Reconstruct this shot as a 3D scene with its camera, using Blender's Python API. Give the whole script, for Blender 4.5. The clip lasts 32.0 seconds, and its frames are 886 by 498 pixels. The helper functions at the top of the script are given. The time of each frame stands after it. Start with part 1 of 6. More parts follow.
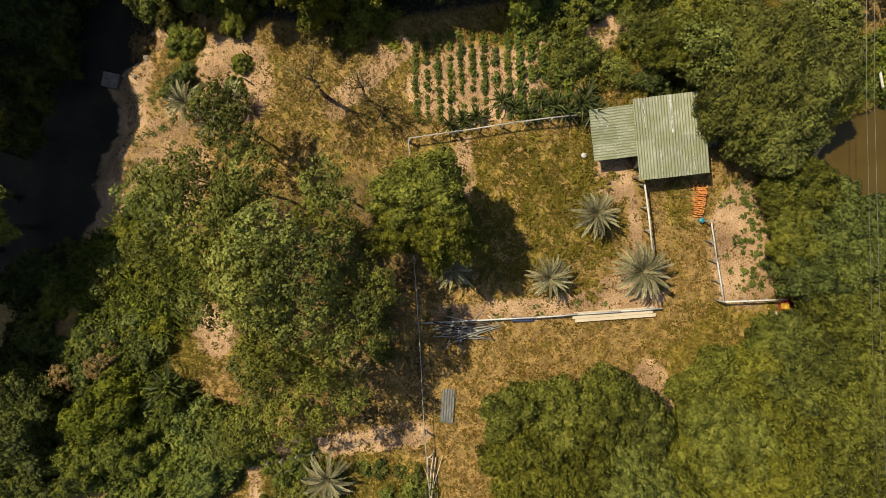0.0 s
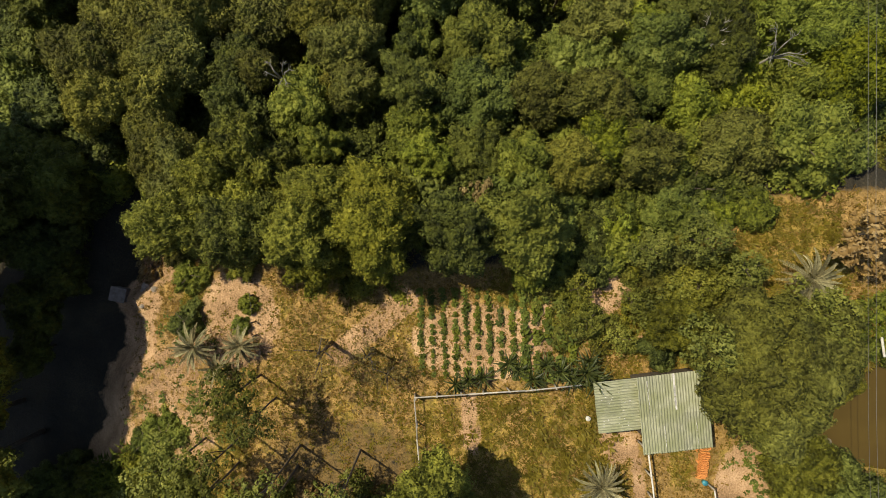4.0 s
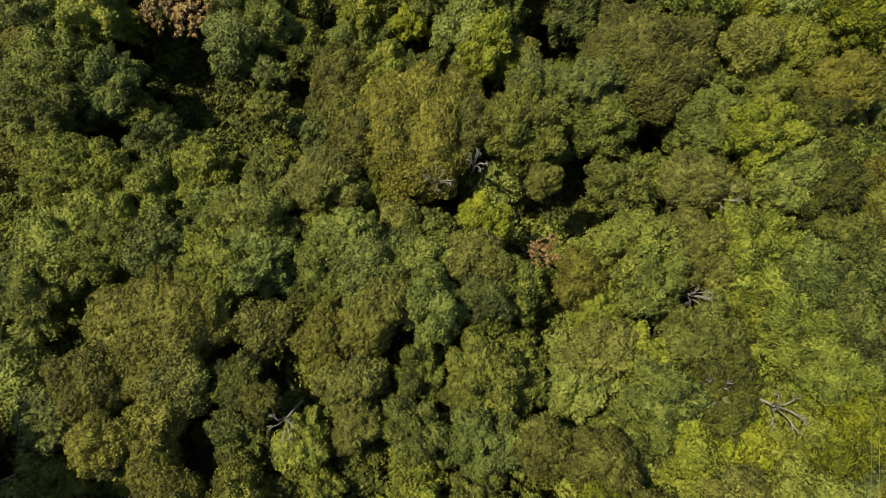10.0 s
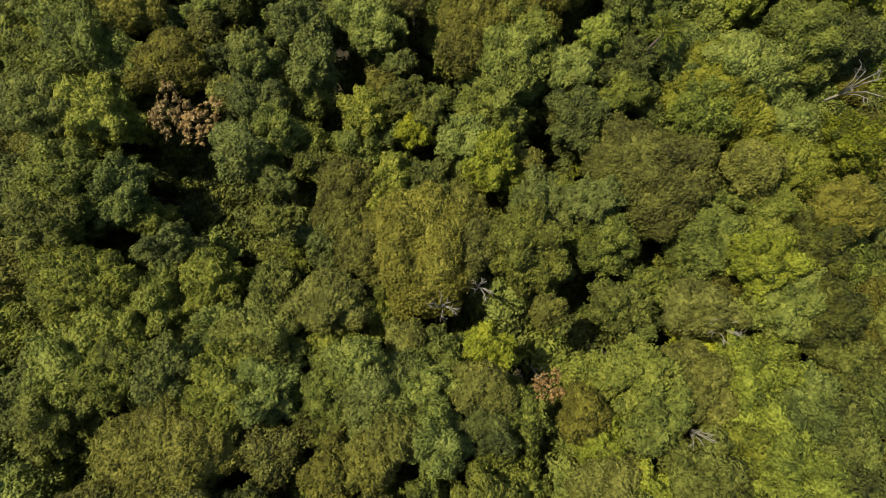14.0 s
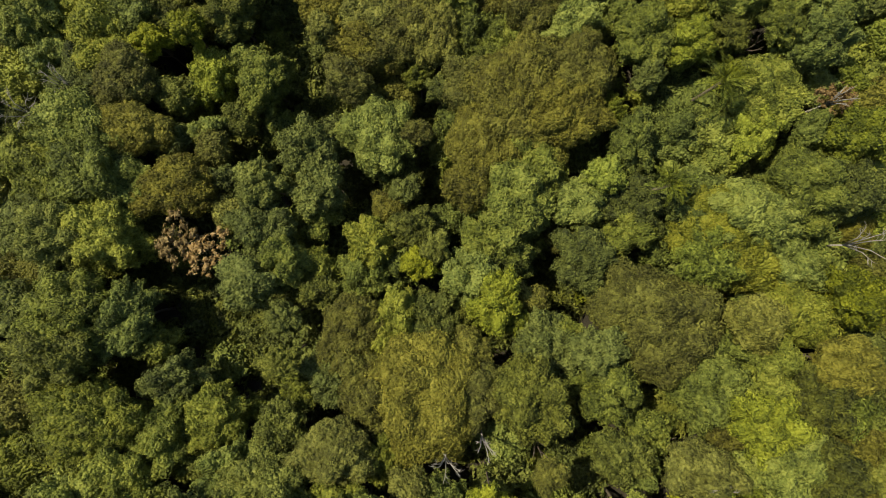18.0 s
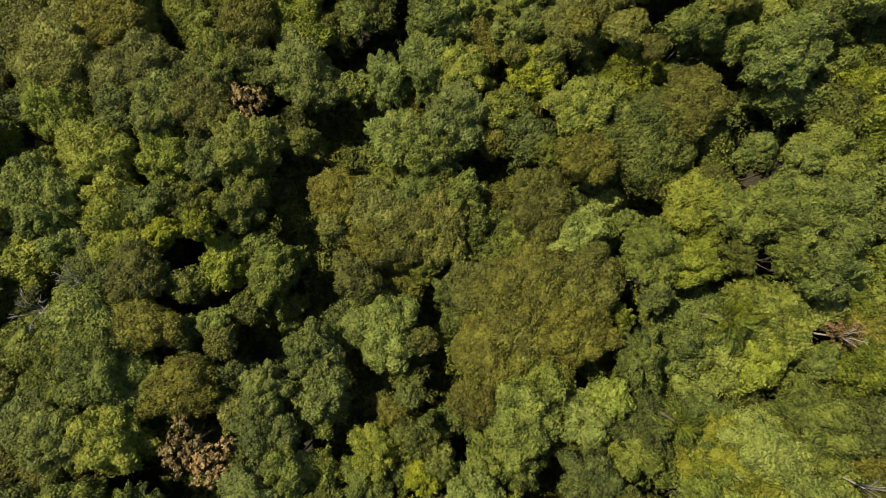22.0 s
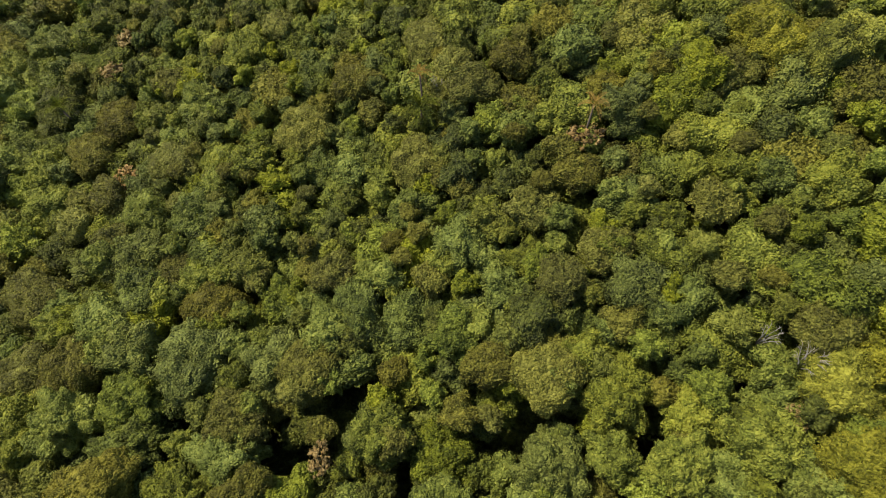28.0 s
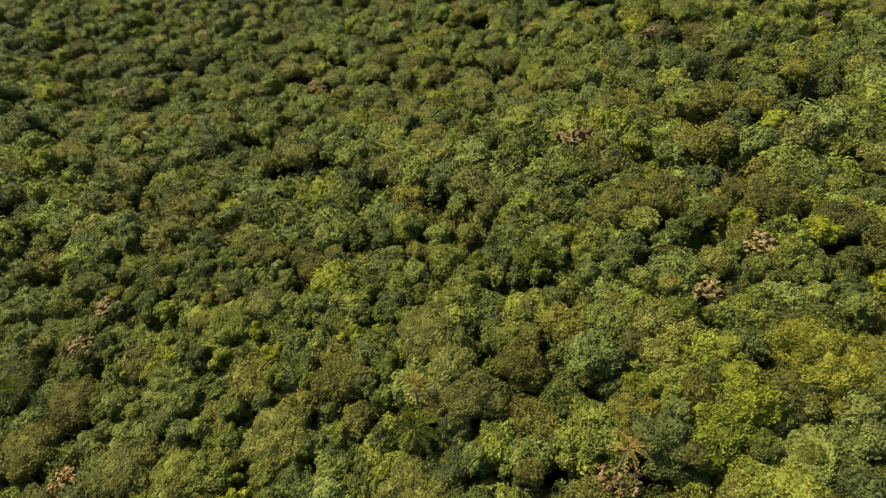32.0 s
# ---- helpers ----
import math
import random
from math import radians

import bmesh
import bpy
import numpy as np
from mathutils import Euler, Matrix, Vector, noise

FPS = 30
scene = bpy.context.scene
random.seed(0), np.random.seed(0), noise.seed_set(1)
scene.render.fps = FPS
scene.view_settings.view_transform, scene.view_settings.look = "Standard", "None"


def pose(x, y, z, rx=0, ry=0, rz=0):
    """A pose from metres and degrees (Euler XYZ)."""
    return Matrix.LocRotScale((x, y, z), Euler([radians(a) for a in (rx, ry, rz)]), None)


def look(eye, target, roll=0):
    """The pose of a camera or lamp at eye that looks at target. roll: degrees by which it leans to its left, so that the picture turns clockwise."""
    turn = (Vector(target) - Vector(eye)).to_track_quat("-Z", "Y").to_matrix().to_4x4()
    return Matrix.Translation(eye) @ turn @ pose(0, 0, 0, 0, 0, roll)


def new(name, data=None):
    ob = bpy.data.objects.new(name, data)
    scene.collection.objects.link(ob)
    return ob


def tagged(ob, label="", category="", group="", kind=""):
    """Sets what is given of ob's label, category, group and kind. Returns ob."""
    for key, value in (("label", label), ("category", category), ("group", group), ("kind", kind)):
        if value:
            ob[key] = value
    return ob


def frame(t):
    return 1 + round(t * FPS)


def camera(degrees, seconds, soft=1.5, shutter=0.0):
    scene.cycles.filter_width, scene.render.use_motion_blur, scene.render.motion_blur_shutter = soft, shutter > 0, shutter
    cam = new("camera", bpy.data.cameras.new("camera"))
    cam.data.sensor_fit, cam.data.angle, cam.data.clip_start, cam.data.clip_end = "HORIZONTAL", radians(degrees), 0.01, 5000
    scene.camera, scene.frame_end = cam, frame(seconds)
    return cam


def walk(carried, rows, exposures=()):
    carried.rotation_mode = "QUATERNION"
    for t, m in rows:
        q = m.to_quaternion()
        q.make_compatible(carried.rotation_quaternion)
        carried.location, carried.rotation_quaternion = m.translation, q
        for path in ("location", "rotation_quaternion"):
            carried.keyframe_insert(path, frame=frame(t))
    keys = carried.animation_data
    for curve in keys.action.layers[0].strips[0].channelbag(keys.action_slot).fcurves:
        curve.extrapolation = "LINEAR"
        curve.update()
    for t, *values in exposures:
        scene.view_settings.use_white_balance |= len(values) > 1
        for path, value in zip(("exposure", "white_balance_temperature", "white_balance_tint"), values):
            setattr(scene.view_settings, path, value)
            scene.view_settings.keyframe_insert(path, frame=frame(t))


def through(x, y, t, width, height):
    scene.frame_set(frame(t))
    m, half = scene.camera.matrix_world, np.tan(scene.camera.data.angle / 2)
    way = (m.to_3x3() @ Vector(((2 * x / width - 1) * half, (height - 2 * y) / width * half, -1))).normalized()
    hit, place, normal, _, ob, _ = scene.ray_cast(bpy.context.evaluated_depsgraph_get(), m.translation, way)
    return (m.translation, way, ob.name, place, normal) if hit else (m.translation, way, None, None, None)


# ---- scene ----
cam = camera(78.87, 32.0, soft=0.6)
# seconds, eye in metres, turn in degrees (a downward view, tilting up towards the end)
ROWS = [
    (0.0, -0.050, -0.067, 35.884, 0.184, 0.028, 0.007),
    (0.5, -0.131, 2.143, 35.924, 0.157, -0.010, -0.037),
    (1.0, -0.221, 4.308, 35.971, 0.203, -0.050, -0.049),
    (1.5, -0.312, 6.447, 36.047, 0.286, -0.056, -0.074),
    (2.0, -0.335, 8.597, 36.123, 0.343, -0.016, -0.069),
    (2.5, -0.290, 10.757, 36.197, 0.379, 0.097, -0.074),
    (3.0, -0.271, 12.940, 36.265, 0.397, 0.156, -0.103),
    (3.5, -0.310, 15.181, 36.308, 0.366, 0.132, -0.094),
    (5.5, -0.645, 24.551, 36.198, -0.586, -0.197, 0.055),
    (6.0, -0.649, 26.786, 36.222, -0.588, -0.172, 0.113),
    (6.5, -0.656, 28.915, 36.256, -0.496, -0.157, 0.158),
    (7.0, -0.619, 30.892, 36.248, -0.297, -0.091, 0.177),
    (7.5, -0.581, 32.805, 36.244, -0.105, -0.026, 0.165),
    (8.0, -0.569, 34.714, 36.257, 0.005, 0.002, 0.185),
    (8.5, -0.574, 36.612, 36.266, 0.029, 0.007, 0.261),
    (9.0, -0.581, 38.461, 36.279, 0.051, 0.011, 0.306),
    (9.5, -0.591, 40.216, 36.338, 0.137, 0.033, 0.264),
    (10.0, -0.631, 41.928, 36.457, 0.211, 0.061, 0.222),
    (10.5, -0.704, 43.581, 36.579, 0.215, 0.064, 0.243),
    (11.0, -0.756, 45.098, 36.641, 0.238, 0.071, 0.294),
    (11.5, -0.791, 46.462, 36.670, 0.306, 0.083, 0.333),
    (12.0, -0.834, 47.683, 36.709, 0.393, 0.109, 0.388),
    (12.5, -0.884, 48.787, 36.750, 0.509, 0.129, 0.413),
    (13.0, -0.930, 49.830, 36.814, 0.609, 0.136, 0.444),
    (13.5, -1.015, 50.829, 36.901, 0.677, 0.096, 0.478),
    (14.0, -1.133, 51.831, 36.964, 0.795, 0.024, 0.439),
    (14.5, -1.220, 53.007, 36.994, 0.800, -0.029, 0.423),
    (16.5, -1.566, 59.429, 37.090, 0.158, 0.021, 0.555),
    (17.0, -1.606, 61.240, 37.150, 0.310, 0.025, 0.653),
    (17.5, -1.683, 63.198, 37.248, 0.393, 0.035, 0.944),
    (18.0, -1.768, 65.321, 37.381, 0.401, 0.037, 1.256),
    (18.5, -1.851, 67.615, 37.511, 0.344, 0.048, 1.510),
    (19.0, -1.968, 69.963, 37.601, 0.308, 0.079, 1.712),
    (19.5, -2.086, 72.252, 37.668, 0.361, 0.140, 1.876),
    (20.0, -2.202, 74.486, 37.721, 0.399, 0.187, 1.998),
    (20.5, -2.283, 76.645, 37.773, 0.514, 0.263, 2.095),
    (21.0, -2.330, 78.798, 37.824, 1.185, 0.373, 2.139),
    (21.5, -2.364, 80.991, 37.922, 2.371, 0.499, 2.179),
    (22.0, -2.342, 83.267, 38.009, 3.686, 0.667, 2.215),
    (22.5, -2.312, 85.556, 38.056, 5.060, 0.837, 2.251),
    (23.0, -2.399, 87.864, 38.106, 6.657, 0.911, 2.240),
    (23.5, -2.622, 90.220, 38.170, 8.715, 0.885, 2.162),
    (24.0, -2.854, 92.628, 38.225, 10.809, 0.864, 2.126),
    (24.5, -3.012, 95.145, 38.323, 12.768, 0.908, 2.123),
    (25.0, -3.141, 97.806, 38.411, 14.667, 0.957, 2.139),
    (25.5, -3.210, 100.624, 38.419, 16.531, 1.039, 2.082),
    (27.5, -2.948, 112.021, 38.608, 24.466, 1.734, 2.020),
    (28.0, -2.896, 114.681, 38.653, 26.611, 1.847, 2.084),
    (28.5, -2.915, 117.399, 38.695, 28.679, 1.841, 2.130),
    (29.0, -2.934, 120.089, 38.760, 30.714, 1.812, 2.150),
    (29.5, -2.957, 122.753, 38.824, 32.922, 1.809, 2.158),
    (30.0, -2.982, 125.397, 38.876, 35.354, 1.809, 2.199),
    (30.5, -3.007, 127.959, 38.964, 37.913, 1.819, 2.246),
    (31.0, -3.101, 130.372, 39.098, 40.554, 1.836, 2.227),
    (31.5, -3.247, 132.678, 39.235, 43.178, 1.872, 2.138),
    (32.0, -3.389, 134.900, 39.335, 45.765, 1.921, 2.113),
]
walk(cam, [(t, pose(x, y, z, rx, ry, rz)) for t, x, y, z, rx, ry, rz in ROWS],
     exposures=[(0.0, 0.35), (4.5, 0.42), (8.5, 0.77), (22.0, 0.82), (28.0, 0.97), (32.0, 1.03)])

# ---- light ----
SUN = Vector((-0.86, 0.51, 0)).normalized() * math.cos(radians(55)) + Vector((0, 0, math.sin(radians(55))))
world = bpy.data.worlds.new("sky")
scene.world = world
world.use_nodes = True
sky = world.node_tree.nodes.new("ShaderNodeTexSky")
sky.sky_type, sky.sun_disc = "NISHITA", False
sky.sun_elevation, sky.sun_rotation = radians(55), radians(301)
world.node_tree.nodes["Background"].inputs["Strength"].default_value = 0.094
world.node_tree.links.new(sky.outputs[0], world.node_tree.nodes["Background"].inputs["Color"])
lamp = bpy.data.lights.new("sun", "SUN")
lamp.energy, lamp.angle, lamp.color = 4.25, radians(0.55), (1.0, 0.90, 0.64)
new("sun", lamp).matrix_world = look(SUN * 300, (0, 0, 0))


# ---- materials ----
class Nodes:
    """Short hand for node materials."""

    def __init__(self, name, rough=0.8, metal=0.0):
        self.m = bpy.data.materials.new(name)
        self.m.use_nodes = True
        self.t = self.m.node_tree
        self.b = self.t.nodes["Principled BSDF"]
        self.b.inputs["Roughness"].default_value = rough
        self.b.inputs["Metallic"].default_value = metal
        self.out = self.t.nodes["Material Output"]

    def add(self, kind, links=(), **props):
        n = self.t.nodes.new("ShaderNode" + kind)
        for k, v in props.items():
            setattr(n, k, v)
        for key, v in dict(links).items():
            s = n.inputs[key]
            if hasattr(v, "is_linked"):
                self.t.links.new(v, s)
            else:
                s.default_value = v
        return n

    def pos(self, scale=1.0):
        return self.add("VectorMath", {0: self.add("NewGeometry").outputs["Position"], 1: (scale, scale, scale)}, operation="MULTIPLY").outputs[0]

    def noise(self, scale, detail=3.0, where=None, rough=0.55):
        where = where or self.add("NewGeometry").outputs["Position"]
        return self.add("TexNoise", {"Vector": where, "Scale": scale, "Detail": detail, "Roughness": rough}).outputs["Fac"]

    def ramp(self, fac, *stops):
        n = self.add("ValToRGB", {0: fac})
        e = n.color_ramp.elements
        while len(e) < len(stops):
            e.new(0.5)
        for el, (p, c) in zip(e, stops):
            el.position, el.color = p, (*c, 1)
        return n.outputs["Color"]

    def mix(self, fac, a, b, mode="MIX"):
        n = self.add("Mix", data_type="RGBA", blend_type=mode)
        for s, v in ((n.inputs[0], fac), (n.inputs[6], a), (n.inputs[7], b)):
            if hasattr(v, "is_linked"):
                self.t.links.new(v, s)
            elif isinstance(v, tuple):
                s.default_value = (*v, 1) if len(v) == 3 else v
            else:
                s.default_value = v
        return n.outputs[2]

    def math(self, op, a, b=0.0, clamp=False):
        return self.add("Math", {0: a, 1: b}, operation=op, use_clamp=clamp).outputs[0]

    def span(self, v, a, b, c=0.0, d=1.0):
        return self.add("MapRange", {0: v, 1: a, 2: b, 3: c, 4: d}).outputs[0]

    def attr(self, name):
        return self.add("Attribute", attribute_name=name).outputs["Fac"]

    def bump(self, height, strength=0.4, distance=0.02):
        n = self.add("Bump", {"Height": height, "Strength": strength, "Distance": distance})
        self.t.links.new(n.outputs[0], self.b.inputs["Normal"])
        return n.outputs[0]

    def color(self, c):
        self.t.links.new(c, self.b.inputs["Base Color"])
        return self.m


def leaf_material(name, dark, mid, light, through=0.14, rough=0.62, mass=False):
    """Foliage: leaf by leaf, tree by tree and patch by patch variation, with light passing through the leaves."""
    n = Nodes(name, rough)
    isle = n.add("NewGeometry").outputs["Random Per Island"]
    tree = n.math("FRACT", n.math("ADD", n.add("ObjectInfo").outputs["Random"], n.attr("tint")))
    patch = n.noise(0.55, 3.0)
    f = n.math("ADD", n.math("MULTIPLY", isle, 0.20), n.math("MULTIPLY", n.span(patch, 0.25, 0.75), 0.18))
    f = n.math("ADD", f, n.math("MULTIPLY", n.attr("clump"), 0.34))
    f = n.math("ADD", f, n.math("MULTIPLY", tree, 0.28))
    if mass:
        # bunches of leaves
        grain = n.noise(6.0, 3.0, rough=0.65)
        warp = n.add("VectorMath", {0: n.add("NewGeometry").outputs["Position"], 1: n.add("VectorMath", {0: n.add("TexNoise", {"Scale": 2.5, "Detail": 1.0}).outputs["Color"], 1: (0.25, 0.25, 0.25)}, operation="MULTIPLY").outputs[0]}, operation="ADD").outputs[0]
        bunch = n.add("TexVoronoi", {"Vector": warp, "Scale": 3.1})
        f = n.math("ADD", f, n.math("MULTIPLY", n.math("SUBTRACT", grain, 0.5), 0.7))
        f = n.math("ADD", f, n.math("MULTIPLY", n.math("SUBTRACT", n.add("SeparateColor", {0: bunch.outputs["Color"]}).outputs[0], 0.5), 0.34))
        n.bump(n.math("SUBTRACT", n.math("MULTIPLY", grain, 0.5), bunch.outputs["Distance"]), 1.0, 0.34)
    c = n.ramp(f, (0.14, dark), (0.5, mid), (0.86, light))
    grey = n.math("FRACT", n.math("MULTIPLY", tree, 7.3))
    hue = n.add("HueSaturation", {"Hue": n.span(grey, 0, 1, 0.488, 0.509), "Saturation": n.span(grey, 0, 1, 1.08, 0.96), "Value": n.math("MULTIPLY", n.span(patch, 0.3, 0.7, 0.88, 1.10), n.span(tree, 0, 1, 0.92, 1.12)), "Color": c})
    c = hue.outputs[0]
    n.b.inputs["Specular IOR Level"].default_value = 0.2
    n.color(c)
    tl = n.add("BsdfTranslucent", {"Color": n.mix(1.0, c, (1.25, 1.25, 0.75), "MULTIPLY")})
    mx = n.add("MixShader", {0: through, 1: n.b.outputs[0], 2: tl.outputs[0]})
    n.t.links.new(mx.outputs[0], n.out.inputs[0])
    return n.m


def bark_material(name, a, b):
    n = Nodes(name, 0.9)
    h = n.noise(9.0, 5.0)
    n.bump(h, 0.6, 0.03)
    return n.color(n.ramp(h, (0.3, a), (0.7, b)))


LEAF = {
    "green": leaf_material("broadleaf", (0.044, 0.056, 0.011), (0.127, 0.150, 0.026), (0.232, 0.250, 0.049), mass=True),
    "dark": leaf_material("dark_broadleaf", (0.034, 0.041, 0.010), (0.090, 0.104, 0.020), (0.175, 0.190, 0.042), mass=True),
    "olive": leaf_material("olive_fine_leaf", (0.052, 0.051, 0.010), (0.122, 0.121, 0.021), (0.215, 0.208, 0.040), mass=True),
    "moss": leaf_material("creeper_leaf", (0.045, 0.056, 0.009), (0.119, 0.132, 0.019), (0.214, 0.221, 0.038), mass=True),
    "lime": leaf_material("lime_leaf", (0.052, 0.067, 0.009), (0.143, 0.166, 0.018), (0.263, 0.287, 0.038), mass=True),
    "feathery": leaf_material("feathery_leaf", (0.047, 0.052, 0.009), (0.132, 0.137, 0.022), (0.262, 0.255, 0.049)),
    "gum": leaf_material("gum_leaf", (0.051, 0.054, 0.007), (0.158, 0.160, 0.019), (0.292, 0.279, 0.039), mass=True),
    "hedge": leaf_material("small_glossy_leaf", (0.044, 0.047, 0.008), (0.127, 0.131, 0.020), (0.252, 0.248, 0.046), 0.2, 0.5, mass=True),
    "russet": leaf_material("russet_leaf", (0.062, 0.046, 0.014), (0.150, 0.112, 0.032), (0.250, 0.200, 0.062), 0.2),
    "dry": leaf_material("withered_leaf", (0.105, 0.070, 0.026), (0.225, 0.155, 0.060), (0.350, 0.260, 0.120), 0.2),
    "silver": leaf_material("silver_frond", (0.110, 0.098, 0.048), (0.360, 0.322, 0.180), (0.640, 0.590, 0.390), 0.12, 0.7),
    "spiky": leaf_material("strap_leaf", (0.026, 0.032, 0.009), (0.070, 0.082, 0.022), (0.190, 0.195, 0.070), 0.12, 0.45),
    "crop": leaf_material("crop_leaf", (0.055, 0.072, 0.012), (0.130, 0.150, 0.026), (0.230, 0.240, 0.055)),
    "straw": leaf_material("dry_grass", (0.130, 0.085, 0.020), (0.300, 0.205, 0.052), (0.500, 0.360, 0.115), 0.25),
    "grass": leaf_material("green_grass", (0.095, 0.078, 0.010), (0.225, 0.178, 0.024), (0.400, 0.300, 0.055), 0.25),
}
BARK = bark_material("bark", (0.050, 0.036, 0.024), (0.140, 0.110, 0.080))
PALE_BARK = bark_material("pale_bark", (0.130, 0.116, 0.095), (0.280, 0.258, 0.226))


# ---- the lie of the land ----
KX = (-80, -45, -22, 0, 22, 55)
KY = (20, 35, 50, 65, 80, 100, 120, 145, 175, 215, 270)
# height of the tree tops over the knots
TOPS = np.array([
    -3.8, -0.8, 0.6, 1.2, 2.9, 4.1, -7.7, -5.1, -2.9, -2.0, -1.8, -0.6, -11.2, -10.2, -9.6, -7.9, -7.1, -4.3,
    -14.5, -14.4, -14.9, -14.5, -10.7, -6.2, -18.0, -17.4, -18.0, -16.4, -12.5, -6.6, -23.2, -20.1, -19.5, -19.2, -13.8, -5.0,
    -28.6, -25.4, -25.0, -21.6, -13.9, -3.5, -34.1, -28.7, -25.0, -18.7, -12.1, -3.7, -36.9, -29.3, -23.4, -16.3, -11.3, -6.2,
    -34.6, -25.8, -22.4, -17.1, -13.4, -11.2,
    -38.0, -36.0, -33.0, -27.0, -20.0, -13.0]).reshape(11, 6)


def smooth(a, b, v):
    u = np.clip((v - a) / (b - a), 0, 1)
    return u * u * (3 - 2 * u)


def tops(x, y):
    """Mean height of the canopy."""
    x, y = np.asarray(x, float), np.asarray(y, float)
    i = np.clip(np.searchsorted(KX, x) - 1, 0, len(KX) - 2)
    j = np.clip(np.searchsorted(KY, y) - 1, 0, len(KY) - 2)
    kx, ky = np.array(KX, float), np.array(KY, float)
    u = np.clip((x - kx[i]) / (kx[i + 1] - kx[i]), 0, 1)
    v = np.clip((y - ky[j]) / (ky[j + 1] - ky[j]), 0, 1)
    return (TOPS[j, i] * (1 - u) + TOPS[j, i + 1] * u) * (1 - v) + (TOPS[j + 1, i] * (1 - u) + TOPS[j + 1, i + 1] * u) * v


def past_bank(x, y):
    """How far a place lies east of the edge of the ravine, in metres."""
    edge = np.interp(y, (-9, -5, -2, 1.2, 2.6, 7, 8.6, 11.4, 13.3, 15.5, 21), (-33, -29.5, -27.5, -25.9, -24.3, -24.4, -23.0, -22.0, -23.6, -20.8, -20.0))
    return x - edge - 0.25 * np.sin(2.1 * y) - 0.15 * np.sin(5.3 * y + 1)


def pond_reach(x, y):
    """Below 1 in the pond, above 1 on its banks."""
    u, v = (x - 31.6) / 6.3, (y - 6.2) / 3.9
    return np.hypot(u, v) + 0.05 * np.sin(3 * np.arctan2(v, u) + 0.6) + 0.03 * np.sin(7 * np.arctan2(v, u))


def land(x, y):
    """Height of the ground: a farm terrace, a bank to the west, and a wooded slope falling away to the north."""
    x, y = np.asarray(x, float), np.asarray(y, float)
    farm = 0.17 * (np.minimum(x, 6) - 6) * smooth(8, 3, x) - 3.4 * smooth(0.3, -4.5, past_bank(x, y)) - 1.2 * smooth(1.10, 0.86, pond_reach(x, y))
    wood = tops(x, y) - 9.5 - 4.0 * smooth(30, 50, y)
    s = smooth(16, 36, y)
    z = farm * (1 - s) + wood * s
    return z + 0.10 * np.sin(x * 0.9 + 0.4 * y) * np.cos(y * 0.7 - 0.3 * x) * smooth(-3, -8, x)


def land_at(x, y):
    return float(land(x, y))


# ---- building tools ----
def empty(name, m, label, category, group="", kind=""):
    ob = new(name)
    ob.empty_display_size = 0.2
    ob.matrix_basis = m
    return tagged(ob, label, category, group, kind)


def mesh_of(name, verts, faces, materials, index=None, shade=False):
    me = bpy.data.meshes.new(name)
    me.from_pydata([tuple(v) for v in verts] if not isinstance(verts, np.ndarray) else verts.tolist(), [], faces if isinstance(faces, list) else faces.tolist())
    for m in materials if isinstance(materials, (list, tuple)) else [materials]:
        me.materials.append(m)
    if index is not None:
        me.polygons.foreach_set("material_index", np.asarray(index, np.int32))
    if shade:
        me.polygons.foreach_set("use_smooth", np.ones(len(me.polygons), bool))
    me.update()
    return me


def array_mesh(name, verts, tris, quads, materials, index=None):
    """A mesh from arrays of triangles and quads; index: material of each face, triangles first."""
    me = bpy.data.meshes.new(name)
    tris, quads = np.asarray(tris, np.int32).reshape(-1, 3), np.asarray(quads, np.int32).reshape(-1, 4)
    me.vertices.add(len(verts))
    me.vertices.foreach_set("co", np.asarray(verts, np.float32).ravel())
    loops = np.concatenate([tris.ravel(), quads.ravel()])
    me.loops.add(len(loops))
    me.loops.foreach_set("vertex_index", loops)
    me.polygons.add(len(tris) + len(quads))
    me.polygons.foreach_set("loop_start", np.concatenate([np.arange(len(tris)) * 3, len(tris) * 3 + np.arange(len(quads)) * 4]).astype(np.int32))
    for m in materials if isinstance(materials, (list, tuple)) else [materials]:
        me.materials.append(m)
    if index is not None:
        me.polygons.foreach_set("material_index", np.asarray(index, np.int32))
    me.update(calc_edges=True)
    return me


def child(name, me, parent, m=None, label=""):
    ob = new(name, me)
    ob.parent = parent
    if m is not None:
        ob.matrix_basis = m
    return tagged(ob, label)


def part(name, bm, material, parent, label="", m=None):
    """Links a bmesh as one mesh object under a thing or a part."""
    me = bpy.data.meshes.new(name)
    bm.to_mesh(me)
    bm.free()
    me.materials.append(material)
    return child(name, me, parent, m, label)


def single(name, bm, material, m, label, category, group="", kind=""):
    me = bpy.data.meshes.new(name)
    bm.to_mesh(me)
    bm.free()
    me.materials.append(material)
    ob = new(name, me)
    ob.matrix_basis = m
    return tagged(ob, label, category, group, kind)


def boxed(x, y, z, dx, dy, dz, bevel=0.01, bm=None, turn=0.0):
    """A bevelled box with its centre at x, y, z."""
    bm = bm or bmesh.new()
    r = bmesh.ops.create_cube(bm, size=1.0, matrix=pose(x, y, z, 0, 0, turn) @ Matrix.Diagonal((dx, dy, dz, 1)))
    if bevel:
        es = list({e for v in r["verts"] for e in v.link_edges})
        bmesh.ops.bevel(bm, geom=es, offset=bevel, segments=1, affect="EDGES")
    return bm


